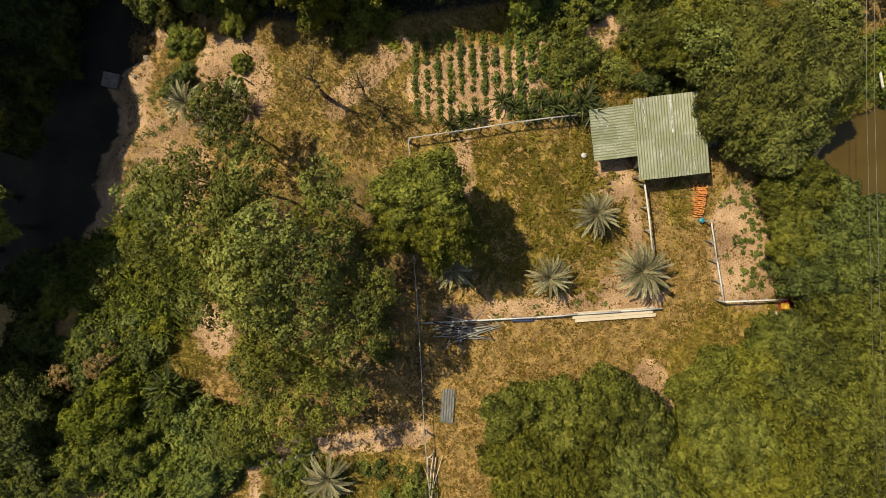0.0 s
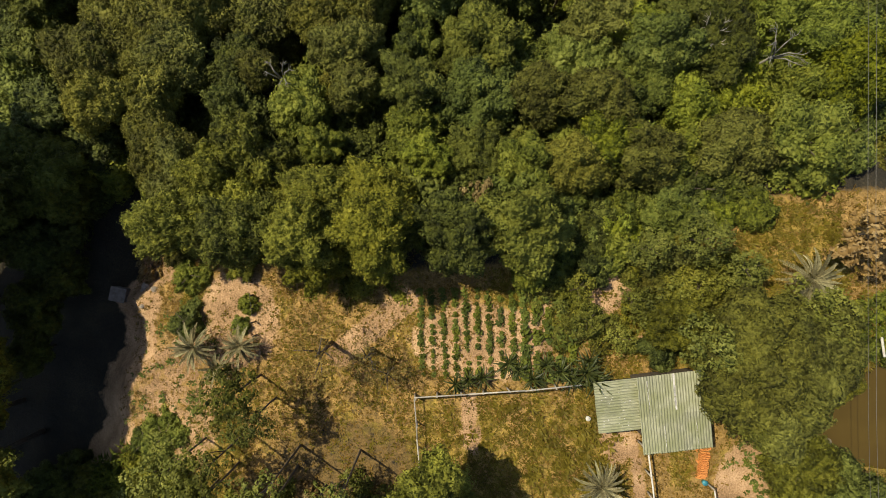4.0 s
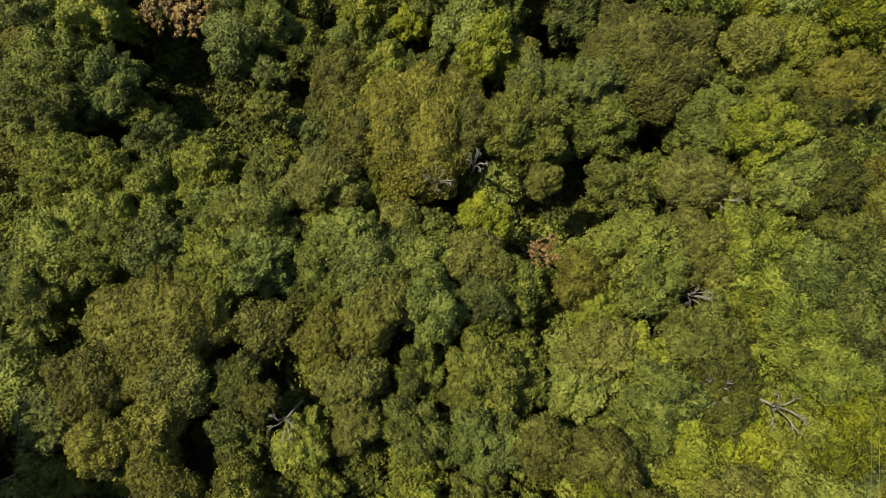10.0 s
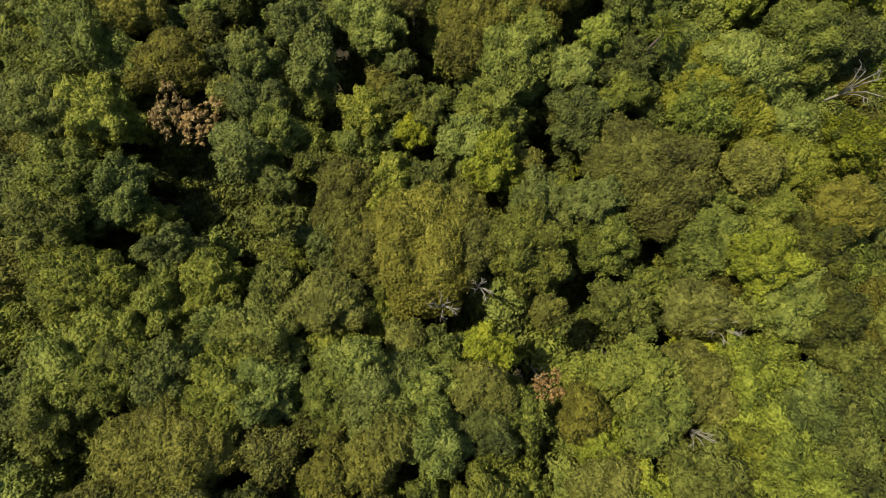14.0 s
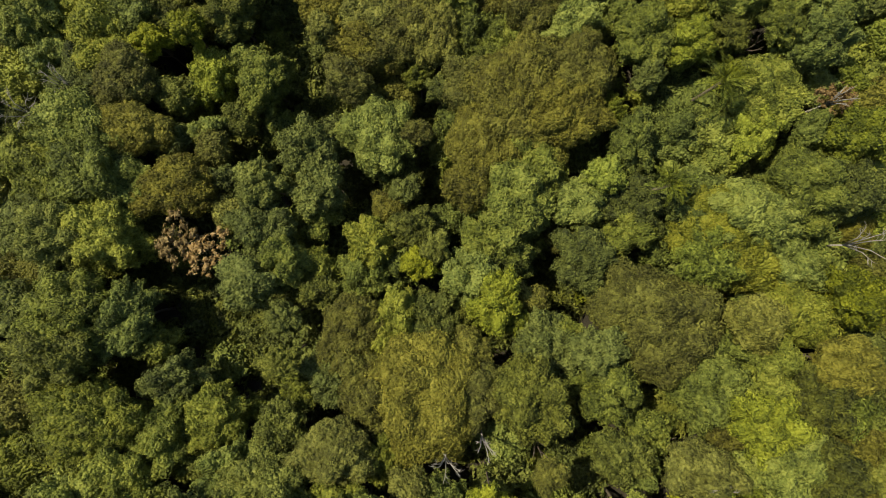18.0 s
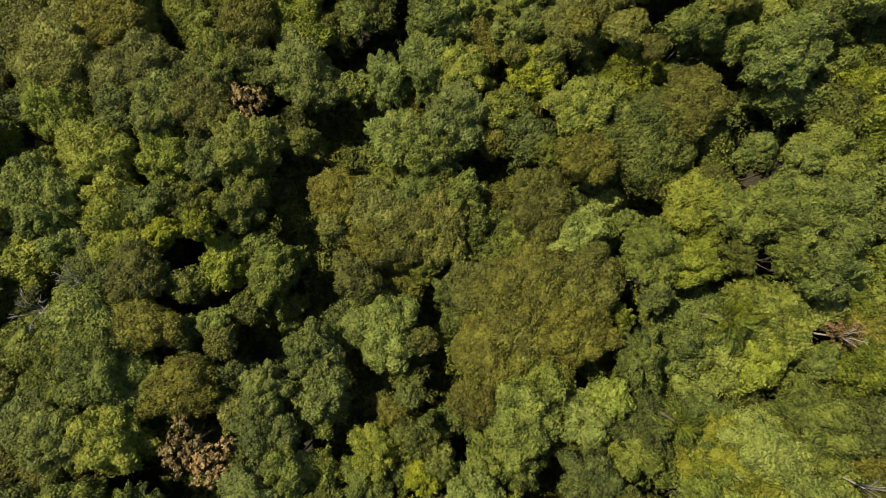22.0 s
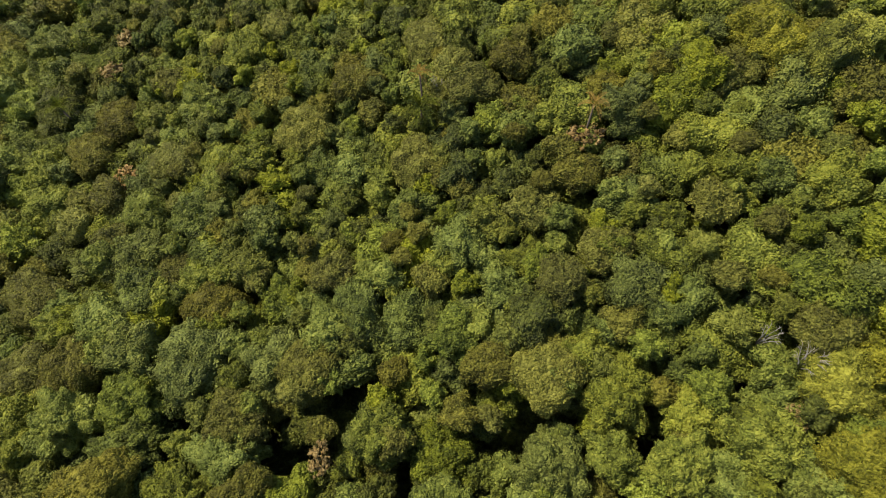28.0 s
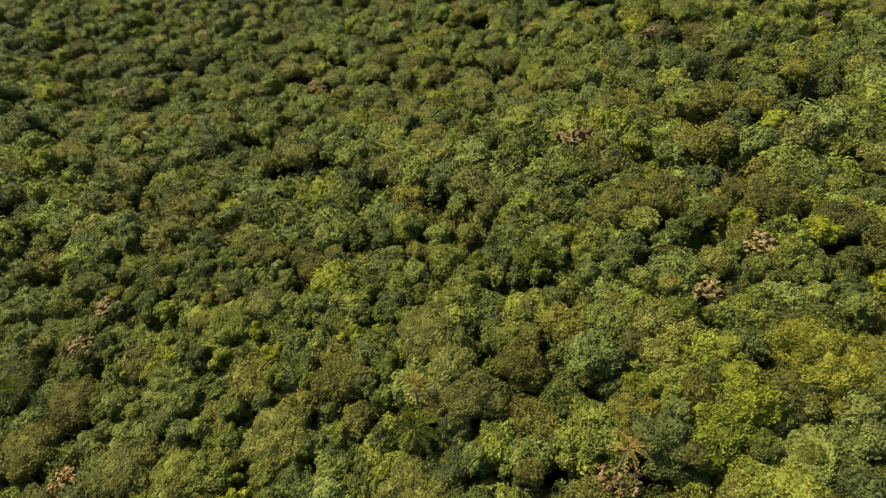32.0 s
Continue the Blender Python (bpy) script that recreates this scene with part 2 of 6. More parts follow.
def tube(points, radii, sides=7, bm=None):
    """A tapered round stick along the points."""
    bm = bm or bmesh.new()
    rings = []
    for k, p in enumerate(points):
        p = Vector(p)
        d = (Vector(points[min(k + 1, len(points) - 1)]) - Vector(points[max(k - 1, 0)])).normalized()
        side = d.orthogonal().normalized() if abs(d.z) < 0.9 else Vector((1, 0, 0))
        side = (side - d * side.dot(d)).normalized()
        other = d.cross(side)
        r = radii[k] if isinstance(radii, (list, tuple)) else radii
        rings.append([bm.verts.new(p + r * (math.cos(a) * side + math.sin(a) * other)) for a in (2 * math.pi * i / sides for i in range(sides))])
    for a, b in zip(rings, rings[1:]):
        for i in range(sides):
            f = bm.faces.new((a[i], a[(i + 1) % sides], b[(i + 1) % sides], b[i]))
            f.smooth = True
    bm.faces.new(rings[0][::-1])
    bm.faces.new(rings[-1])
    return bm


def unit(v):
    return v / np.maximum(np.linalg.norm(v, axis=-1, keepdims=True), 1e-9)


def cards(rng, at, out, length, width, tilt=0.6):
    """Leaf cards: four-cornered leaves, slightly folded, facing roughly along out."""
    n = len(at)
    nrm = unit(out + tilt * rng.normal(size=(n, 3)))
    u = unit(np.cross(nrm, rng.normal(size=(n, 3))))
    v = np.cross(nrm, u)
    ln = (length * rng.uniform(0.6, 1.3, n))[:, None]
    wd = (width * rng.uniform(0.7, 1.2, n))[:, None]
    bend = nrm * ln * 0.12
    p = np.stack([at - u * ln / 2 - bend, at + v * wd / 2, at + u * ln / 2 - bend, at - v * wd / 2], 1)
    return p.reshape(-1, 3), np.arange(4 * n).reshape(n, 4)


def leaflets(rng, at, out, length, tilt=0.5):
    """Pointed three-cornered leaves facing roughly along out."""
    n = len(at)
    nrm = unit(out + tilt * rng.normal(size=(n, 3)))
    u = unit(np.cross(nrm, rng.normal(size=(n, 3))))
    v = np.cross(nrm, u)
    ln = (length * rng.uniform(0.6, 1.35, n))[:, None]
    p = np.stack([at - u * ln * 0.45 - v * ln * 0.38, at - u * ln * 0.45 + v * ln * 0.38, at + u * ln * 0.6], 1)
    return p.reshape(-1, 3), np.arange(3 * n).reshape(n, 3)


OCTA_V = np.array([(1, 0, 0), (-1, 0, 0), (0, 1, 0), (0, -1, 0), (0, 0, 1), (0, 0, -1)], float)
OCTA_F = np.array([(0, 2, 4), (2, 1, 4), (1, 3, 4), (3, 0, 4), (2, 0, 5), (1, 2, 5), (3, 1, 5), (0, 3, 5)])


def ragged_crown(seed, radius, depth, lobes, lobe, clump, leaf, leaves, tilt=0.5, ragged=0.2, cone=0.0, core=0.78, holes=0.0, rough=0.14, cover=1.75):
    """A crown of lobes on a dome, each lobe of leafy clumps: vertices, triangles, clump tints. The top lies near z = 0."""
    rng = np.random.default_rng(seed)
    vs, ts, tint, off = [], [], [], 0
    k = np.arange(lobes) + 0.5
    rr = np.sqrt(k / lobes) * (1 - lobe * 0.55 / radius)
    an = k * 2.39996 + rng.uniform(0, 6.28)
    wob = 1 + ragged * (np.sin(2 * an + rng.uniform(0, 6)) * 0.5 + np.sin(3 * an + rng.uniform(0, 6)) * 0.5)
    rr = rr * wob + rng.normal(size=lobes) * 0.07
    an = an + rng.normal(size=lobes) * 0.2 / (rr + 0.3)
    z = -depth * ((1 - cone) * (1 - np.sqrt(np.clip(1 - np.minimum(rr, 1) ** 2, 0, 1))) + cone * rr)
    cen = np.stack([rr * np.cos(an) * radius, rr * np.sin(an) * radius, z - lobe * 0.8 + rng.normal(size=lobes) * lobe * rough], 1)
    size = lobe * np.clip(rng.lognormal(-0.05, 0.25, lobes), 0.55, 1.5)
    for i in range(lobes):
        m = max(4, int(cover * (size[i] / clump) ** 2))
        j = np.arange(m) + 0.5
        up = 1 - 1.25 * j / m
        az = j * 2.39996 + rng.uniform(0, 6.28)
        d = np.stack([np.sqrt(1 - up ** 2) * np.cos(az), np.sqrt(1 - up ** 2) * np.sin(az), up], 1) + 0.10 * rng.normal(size=(m, 3))
        at = cen[i] + d * np.array([1.0, 1.0, 0.85]) * size[i] * rng.uniform(0.92, 1.06, m)[:, None]
        for c, dd in zip(at, d):
            hidden = np.linalg.norm(cen - c, axis=1) < size * 0.66
            hidden[i] = False
            if hidden.any() or rng.random() < holes:
                continue
            r = clump * np.clip(rng.lognormal(-0.05, 0.30), 0.5, 1.6)
            sq = np.array([rng.uniform(0.85, 1.2), rng.uniform(0.85, 1.2), rng.uniform(0.65, 0.95)])
            g = rng.random()
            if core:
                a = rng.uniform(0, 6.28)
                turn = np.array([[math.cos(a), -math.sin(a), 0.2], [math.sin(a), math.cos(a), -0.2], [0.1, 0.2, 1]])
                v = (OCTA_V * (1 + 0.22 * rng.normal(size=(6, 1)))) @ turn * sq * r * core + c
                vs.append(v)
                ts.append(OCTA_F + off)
                # cores take the darkest clump tint: shade inside the crown put into colour
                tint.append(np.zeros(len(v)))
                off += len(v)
            n = max(5, int(leaves * (r / clump) ** 2))
            q = unit(rng.normal(size=(n, 3)) + 0.45 * dd)
            p, f = leaflets(rng, c + q * sq * r * rng.uniform(0.74, 1.04, n)[:, None], q + 0.45 * dd + np.array([0, 0, 0.25]), leaf, tilt)
            vs.append(p)
            ts.append(f + off)
            tint.append(np.full(len(p), g))
            off += len(p)
    return np.concatenate(vs), np.concatenate(ts), np.concatenate(tint)


def dome_grid(level):
    """The upper part of a ball, reaching a little under its equator."""
    bm = bmesh.new()
    bmesh.ops.create_icosphere(bm, subdivisions=level, radius=1.0)
    bmesh.ops.delete(bm, geom=[v for v in bm.verts if v.co.z < -0.42], context="VERTS")
    bm.verts.index_update()
    v = np.array([v.co[:] for v in bm.verts])
    f = np.array([[v.index for v in f.verts] for f in bm.faces])
    bm.free()
    return v, f


DOME = {level: dome_grid(level) for level in (2, 3, 4, 5)}


def bumps(p, at, size, lift):
    """Rounded swellings of that size round the places at: their height over p, and which one is nearest."""
    d2 = (p ** 2).sum(1)[:, None] + (at ** 2).sum(1)[None] - 2 * p @ at.T
    i = d2.argmin(1)
    q = np.sqrt(np.clip(1 - d2[np.arange(len(p)), i] / size ** 2, 0, 1))
    return q * lift[i], i


def crown(seed, radius, depth, lobe, clump, lift=0.55, swell=0.45, leaf=0.2, cover=0.85, tilt=0.35, ragged=0.14, fringe=0.10, level=4, hull=3, holes=0.0):
    """A closed crown: a dome swollen into lobes and each lobe into leafy clumps, with leaves lying all over it. The top lies near z = 0."""
    rng = np.random.default_rng(seed)
    ph = rng.uniform(0, 6.28, 4)

    def outline(v):
        an = np.arctan2(v[:, 1], v[:, 0])
        w = 1 + ragged * (0.5 * np.sin(2 * an + ph[0]) + 0.45 * np.sin(3 * an + ph[1]) + 0.3 * np.sin(5 * an + ph[2]))
        flat = 1 - np.hypot(v[:, 0], v[:, 1]) ** 2.6
        z = np.where(v[:, 2] >= 0, depth * (1 - (1 - v[:, 2]) ** 1.25), 1.5 * depth * v[:, 2])
        return np.stack([v[:, 0] * w * radius, v[:, 1] * w * radius, z + 0.10 * depth * flat * np.sin(an + ph[3])], 1)

    def scatter(size):
        n = max(6, int(2.2 * math.pi * radius * (radius + depth) / 2 / (size * size * 1.45)))
        k = np.arange(n) + 0.5
        up = 1 - 1.4 * k / n
        a = k * 2.39996 + rng.uniform(0, 6.28)
        d = np.stack([np.sqrt(1 - up ** 2) * np.cos(a), np.sqrt(1 - up ** 2) * np.sin(a), up], 1) + rng.normal(size=(n, 3)) * 0.30 * size / radius
        return outline(unit(d))

    big, small = scatter(lobe), scatter(clump)
    big_lift = lobe * lift * rng.uniform(0.35, 1.45, len(big))
    small_lift = clump * swell * rng.uniform(0.6, 1.3, len(small))

    def surface(v):
        p = outline(v)
        out = unit(v * np.array([1, 1, radius / max(depth, 0.4)]))
        h, _ = bumps(p, big, lobe * 0.94, big_lift)
        k, i = bumps(p, small, clump * 0.96, small_lift)
        return p + out * (h + k - 0.75 * lobe * lift)[:, None], i

    v, f = DOME[level]
    p, which = surface(v)
    top = p[:, 2].max()
    p[:, 2] -= top
    tone = rng.random(len(small))
    gone = rng.random(len(small)) < holes
    e = np.cross(p[f[:, 1]] - p[f[:, 0]], p[f[:, 2]] - p[f[:, 0]])
    area = np.linalg.norm(e, axis=1) / 2
    nrm = unit(e)
    want = area * np.clip(nrm[:, 2] + 0.55, 0.18, 1.0) * ~gone[which[f[:, 0]]]
    n = int(cover * want.sum() / (0.40 * leaf * leaf))
    pick = rng.choice(len(f), n, p=want / want.sum())
    b = rng.dirichlet((1, 1, 1), n)
    at = (p[f[pick]] * b[:, :, None]).sum(1)
    at = at + nrm[pick] * (fringe * rng.uniform(-0.35, 1.0, n) ** 3)[:, None]
    lv, lf = leaflets(rng, at, nrm[pick] + np.array([0, 0, 0.15]), leaf, tilt)
    hv, hf = DOME[hull]
    hp, hw = surface(hv)
    hp = hp - unit(hv * np.array([1, 1, radius / max(depth, 0.4)])) * 0.75 * leaf
    hp[:, 2] -= top
    return (np.concatenate([hp, lv]), np.concatenate([hf, lf + len(hp)]), np.concatenate([tone[hw], np.repeat(tone[which[f[pick, 0]]], 3)]))


def crown_mesh(c, material):
    me = array_mesh("crown", c[0], c[1], (), material)
    me.attributes.new("clump", "FLOAT", "POINT").data.foreach_set("value", c[2].astype(np.float32))
    return me


def trunk_mesh(seed, limbs=5, spread=1.0):
    """A trunk one metre high in all, with limbs that fork off; wide enough at the foot."""
    rng = random.Random(seed)
    bm = tube([(0, 0, -0.05), (0.012, 0.0, 0.25), (-0.01, 0.015, 0.55), (0.0, 0.0, 0.86)], [0.030, 0.024, 0.018, 0.007], 7)
    for i in range(limbs):
        a = 2.4 * i + rng.uniform(0, 1)
        h = 0.45 + 0.07 * i
        l = spread * rng.uniform(0.16, 0.26)
        tube([(0, 0, h), (l * 0.5 * math.cos(a), l * 0.5 * math.sin(a), h + 0.10), (l * math.cos(a), l * math.sin(a), h + 0.24)], [0.013, 0.009, 0.004], 5, bm)
    me = bpy.data.meshes.new("trunk")
    bm.to_mesh(me)
    bm.free()
    me.materials.append(BARK)
    return me


TRUNKS = [trunk_mesh(i) for i in range(3)]

# kinds of tree: leaf, crown shape for a radius of 3 m, how it is called
KINDS = {
    "broad": ("green", dict(depth=2.9, lobe=1.35, clump=0.52, lift=0.9, swell=1.9, leaf=0.165, tilt=0.32, ragged=0.24, fringe=0.10), "spreading broadleaf tree with a lumpy mid-green crown"),
    "dark": ("dark", dict(depth=3.0, lobe=1.25, clump=0.48, lift=0.9, swell=1.9, leaf=0.16, tilt=0.32, ragged=0.24, fringe=0.10), "dense broadleaf tree with a dark green crown"),
    "olive": ("olive", dict(depth=2.0, lobe=1.30, clump=0.42, lift=0.6, swell=1.3, leaf=0.145, tilt=0.45, ragged=0.22, fringe=0.12), "flat-topped tree with fine olive-brown leaves"),
    "vine": ("moss", dict(depth=2.1, lobe=1.10, clump=0.44, lift=0.75, swell=1.7, leaf=0.15, ragged=0.22, tilt=0.32), "tree smothered in a smooth green blanket of creepers"),
    "lime": ("lime", dict(depth=2.7, lobe=1.30, clump=0.54, lift=0.9, swell=1.9, leaf=0.175, tilt=0.32, ragged=0.24, fringe=0.10), "broadleaf tree with a bright yellow-green crown"),
    "hedge": ("hedge", dict(depth=1.5, lobe=1.00, clump=0.34, lift=0.6, swell=1.7, leaf=0.13, ragged=0.14, tilt=0.30, cover=1.2, fringe=0.14), "dense rounded tree with small dark green leaves"),
    "gum": ("gum", dict(depth=4.0, lobe=1.05, clump=0.46, lift=1.0, swell=1.9, leaf=0.15, tilt=0.50, ragged=0.30, fringe=0.2), "tall tree with drooping tiers of bright yellowish-green leaves"),
    "thin": ("russet", dict(depth=2.2, lobes=18, lobe=0.80, clump=0.34, leaf=0.15, leaves=24, tilt=0.7, ragged=0.3, cone=0.3, rough=0.5, holes=0.35, core=0), "sparse tree with thin brownish-olive foliage"),
    "feathery": ("feathery", dict(depth=3.2, lobes=26, lobe=0.70, clump=0.34, leaf=0.16, leaves=36, tilt=0.6, ragged=0.3, cone=0.35, rough=0.6, holes=0.09, core=0.42), "tall ragged tree with feathery grey-green leaves"),
    "dry": ("dry", dict(depth=2.0, lobes=14, lobe=0.85, clump=0.40, leaf=0.22, leaves=22, tilt=0.8, ragged=0.3, holes=0.1), "tree with a withered pinkish-brown crown"),
}
NAMES = {"broad": "broadleaf_tree", "dark": "evergreen_tree", "olive": "flat_topped_tree", "vine": "creeper_covered_tree", "lime": "yellow_green_tree", "gum": "gum_tree", "feathery": "wattle_tree", "hedge": "hedge_tree", "thin": "sparse_tree", "dry": "withered_tree"}
RAGGED = ("thin", "feathery", "dry")


def shaped(kind, rad, seed, coarse=0):
    """A crown of that kind and radius; coarse 1 to 4 gives fewer and larger leaves for trees that stay far off or lie low."""
    s = dict(KINDS[kind][1])
    g = rad / 3.0
    if kind in RAGGED:
        s["lobes"] = int(s["lobes"] * g ** 1.5)
        s["lobe"] *= g ** 0.35
        s["clump"] *= g ** 0.2 * (1, 1.1, 1.4, 1.8, 1.4)[coarse]
        s["depth"] *= g ** 0.8
        s["leaves"] = int(s["leaves"] * g ** 0.3 * (1, 0.6, 0.45, 0.4, 0.45)[coarse])
        s["leaf"] *= (1, 1.3, 1.8, 2.4, 1.8)[coarse]
        return ragged_crown(seed, rad, **s)
    s["depth"] *= g ** 0.8
    s["lobe"] *= g ** 0.3 * (1, 1, 1.05, 1.15, 1.0)[coarse]
    s["clump"] *= g ** 0.15 * (1, 1.0, 1.0, 1.15, 1.3)[coarse]
    s["leaf"] *= (1, 1.4, 1.9, 3.2, 3.0)[coarse]
    s["level"] = (5, 4, 4, 4, 3)[coarse]
    s["hull"] = (4, 3, 3, 3, 2)[coarse]
    if coarse:
        s["cover"] = (1, 0.95, 0.8, 0.55, 0.55)[coarse]
    return crown(seed, rad, **s)


CROWN, FAR, DISTANT, FARTHEST, LOW = {}, {}, {}, {}, {}
for kk, kind in enumerate(KINDS):
    for rad in (2.0, 3.0, 4.4):
        seed = 100 * kk + int(rad * 10)
        CROWN[kind, rad] = [crown_mesh(shaped(kind, rad, seed + v), LEAF[KINDS[kind][0]]) for v in range(4)]
        for store, coarse, variants in ((FAR, 1, 3), (DISTANT, 2, 3), (FARTHEST, 3, 3), (LOW, 4, 2)):
            store[kind, rad] = [shaped(kind, rad, seed + v + 5 * coarse, coarse) for v in range(variants)]
FAR_CROWN = {key: [crown_mesh(c, LEAF[KINDS[key[0]][0]]) for c in v] for key, v in FAR.items()}

tree_rng = random.Random(5)


def nearest(radius):
    return min((2.0, 3.0, 4.4), key=lambda r: abs(math.log(r / radius)))


def tree(x, y, radius, kind="broad", top=None, group="forest trees", label="", name="", far=False):
    """One tree whose crown reaches the height top, on the ground below it."""
    base = land_at(x, y)
    if top is None:
        top = float(tops(x, y)) + tree_rng.uniform(-1, 1) * (0.9 if kind in ("olive", "vine") else 2.0) + {"olive": 0.9, "vine": 0.9, "gum": 1.5}.get(kind, 0.0)
    top = max(top, base + radius * 0.9)
    best = nearest(radius)
    s = radius / best
    turn, sx = tree_rng.uniform(0, 360), tree_rng.uniform(0.86, 1.16)
    ob = empty(name or NAMES[kind], pose(x, y, base), label or KINDS[kind][2], "tree", group)
    w = (4.2 if kind == "feathery" else 7.0) * (radius / 3) ** 0.6
    child("trunk", tree_rng.choice(TRUNKS), ob, pose(0, 0, 0, 0, 0, turn) @ Matrix.Diagonal((w, w, (top - base) * (1.0 if kind in RAGGED else 0.8), 1)))
    child("crown", tree_rng.choice((FAR_CROWN if far else CROWN)[kind, best]), ob, pose(0, 0, top - base, 0, 0, turn) @ Matrix.Diagonal((s * sx, s / sx, s, 1)))
    return ob


def thicket(name, spots, label, category, shapes=FAR):
    """Many small or far crowns, joined: spots are x, y, top, radius, kind."""
    vs, ts, ti, tint, clump, off = [], [], [], [], [], 0
    kinds = list(KINDS)
    for x, y, top, radius, kind in spots:
        best = nearest(radius)
        v, t, g = tree_rng.choice(shapes[kind, best])
        a, s = tree_rng.uniform(0, 6.28), radius / best
        rot = np.array([[math.cos(a), -math.sin(a), 0], [math.sin(a), math.cos(a), 0], [0, 0, 1]])
        vs.append(v @ rot.T * s + np.array([x, y, top]))
        ts.append(t + off)
        ti.append(np.full(len(t), kinds.index(kind)))
        tint.append(np.full(len(v), tree_rng.random()))
        clump.append(g)
        off += len(v)
    me = array_mesh(name, np.concatenate(vs), np.concatenate(ts), (), [LEAF[KINDS[k][0]] for k in kinds], np.concatenate(ti))
    for key, value in (("tint", tint), ("clump", clump)):
        me.attributes.new(key, "FLOAT", "POINT").data.foreach_set("value", np.concatenate(value).astype(np.float32))
    return tagged(new(name, me), label, category, kind="stuff")


# ---- ground ----
def ground_sheet():
    xs = np.concatenate([np.linspace(-2000, -130, 12)[:-1], np.linspace(-130, -44, 30)[:-1], np.arange(-44, 40, 0.5), np.linspace(40, 120, 30), np.linspace(120, 2000, 12)[1:]])
    ys = np.concatenate([np.linspace(-2000, -80, 10)[:-1], np.linspace(-80, -30, 20)[:-1], np.arange(-30, 34, 0.5), np.linspace(34, 260, 90), np.linspace(260, 2500, 14)[1:]])
    X, Y = np.meshgrid(xs, ys)
    Z = land(X, Y)
    v = np.stack([X.ravel(), Y.ravel(), Z.ravel()], 1)
    nx, ny = len(xs), len(ys)
    q = np.arange(nx * ny).reshape(ny, nx)
    f = np.stack([q[:-1, :-1], q[:-1, 1:], q[1:, 1:], q[1:, :-1]], -1).reshape(-1, 4)
    n = Nodes("earth_and_grass", 0.95)
    fine, mid, wide = n.noise(9.0, 8.0, rough=0.68), n.noise(1.7, 6.0, rough=0.65), n.noise(0.35, 5.0)
    wood = n.math("ADD", n.attr("wood"), n.math("MULTIPLY", n.math("SUBTRACT", mid, 0.5), 0.6))
    soil = n.math("ADD", n.attr("soil"), n.math("MULTIPLY", n.math("SUBTRACT", n.noise(1.3, 7.0, rough=0.7), 0.5), 1.6))
    lush = n.math("ADD", n.attr("lush"), n.math("MULTIPLY", n.math("SUBTRACT", n.noise(0.55, 7.0, rough=0.68), 0.5), 3.4))
    straw = n.ramp(n.math("ADD", n.math("MULTIPLY", fine, 0.45), n.math("MULTIPLY", mid, 0.55)), (0.36, (0.116, 0.073, 0.022)), (0.5, (0.249, 0.152, 0.045)), (0.64, (0.455, 0.282, 0.090)))
    green = n.ramp(n.math("ADD", n.math("MULTIPLY", fine, 0.5), n.math("MULTIPLY", mid, 0.5)), (0.36, (0.082, 0.061, 0.010)), (0.5, (0.225, 0.155, 0.027)), (0.64, (0.438, 0.292, 0.061)))
    earth = n.ramp(n.math("ADD", n.math("MULTIPLY", fine, 0.5), n.math("MULTIPLY", wide, 0.5)), (0.38, (0.161, 0.092, 0.042)), (0.5, (0.365, 0.223, 0.116)), (0.62, (0.611, 0.400, 0.229)))
    # near-black litter tone; it also paints shade in the ravine and yard
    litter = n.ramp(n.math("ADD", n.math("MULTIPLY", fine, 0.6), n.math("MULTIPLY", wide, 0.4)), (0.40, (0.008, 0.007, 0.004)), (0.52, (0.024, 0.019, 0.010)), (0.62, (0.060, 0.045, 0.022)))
    c = n.mix(n.span(lush, 0.35, 0.65), straw, green)
    c = n.mix(n.span(soil, 0.38, 0.62), c, earth)
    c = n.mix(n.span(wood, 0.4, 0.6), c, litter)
    n.bump(n.math("ADD", fine, n.math("MULTIPLY", mid, 2.0)), 0.9, 0.06)
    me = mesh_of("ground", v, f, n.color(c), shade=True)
    ob = tagged(new("ground", me), "sloping farm ground of dry grass, bare earth and leaf litter", "ground", kind="structure")
    for name, field in (("wood", litter_and_shade_field), ("soil", soil_field), ("lush", lush_field)):
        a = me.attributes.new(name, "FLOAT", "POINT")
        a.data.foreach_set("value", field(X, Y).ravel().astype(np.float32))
    return ob


def spot(X, Y, x, y, rx, ry, turn=0.0):
    """1 inside an ellipse, falling to 0 at half as far again."""
    c, s = math.cos(radians(turn)), math.sin(radians(turn))
    u, v = ((X - x) * c + (Y - y) * s) / rx, (-(X - x) * s + (Y - y) * c) / ry
    return smooth(1.35, 0.75, np.hypot(u, v))


def strip(X, Y, x0, y0, x1, y1, w):
    """1 along a line of half width w."""
    dx, dy = x1 - x0, y1 - y0
    t = np.clip(((X - x0) * dx + (Y - y0) * dy) / (dx * dx + dy * dy), 0, 1)
    return smooth(1.5 * w, 0.6 * w, np.hypot(X - x0 - t * dx, Y - y0 - t * dy))


EDGE_X = (-60, -30, -20, -8, 2, 9, 14, 24, 60)
EDGE_Y = (16, 17, 18, 15.9, 16.5, 17.5, 20.5, 21.5, 23)


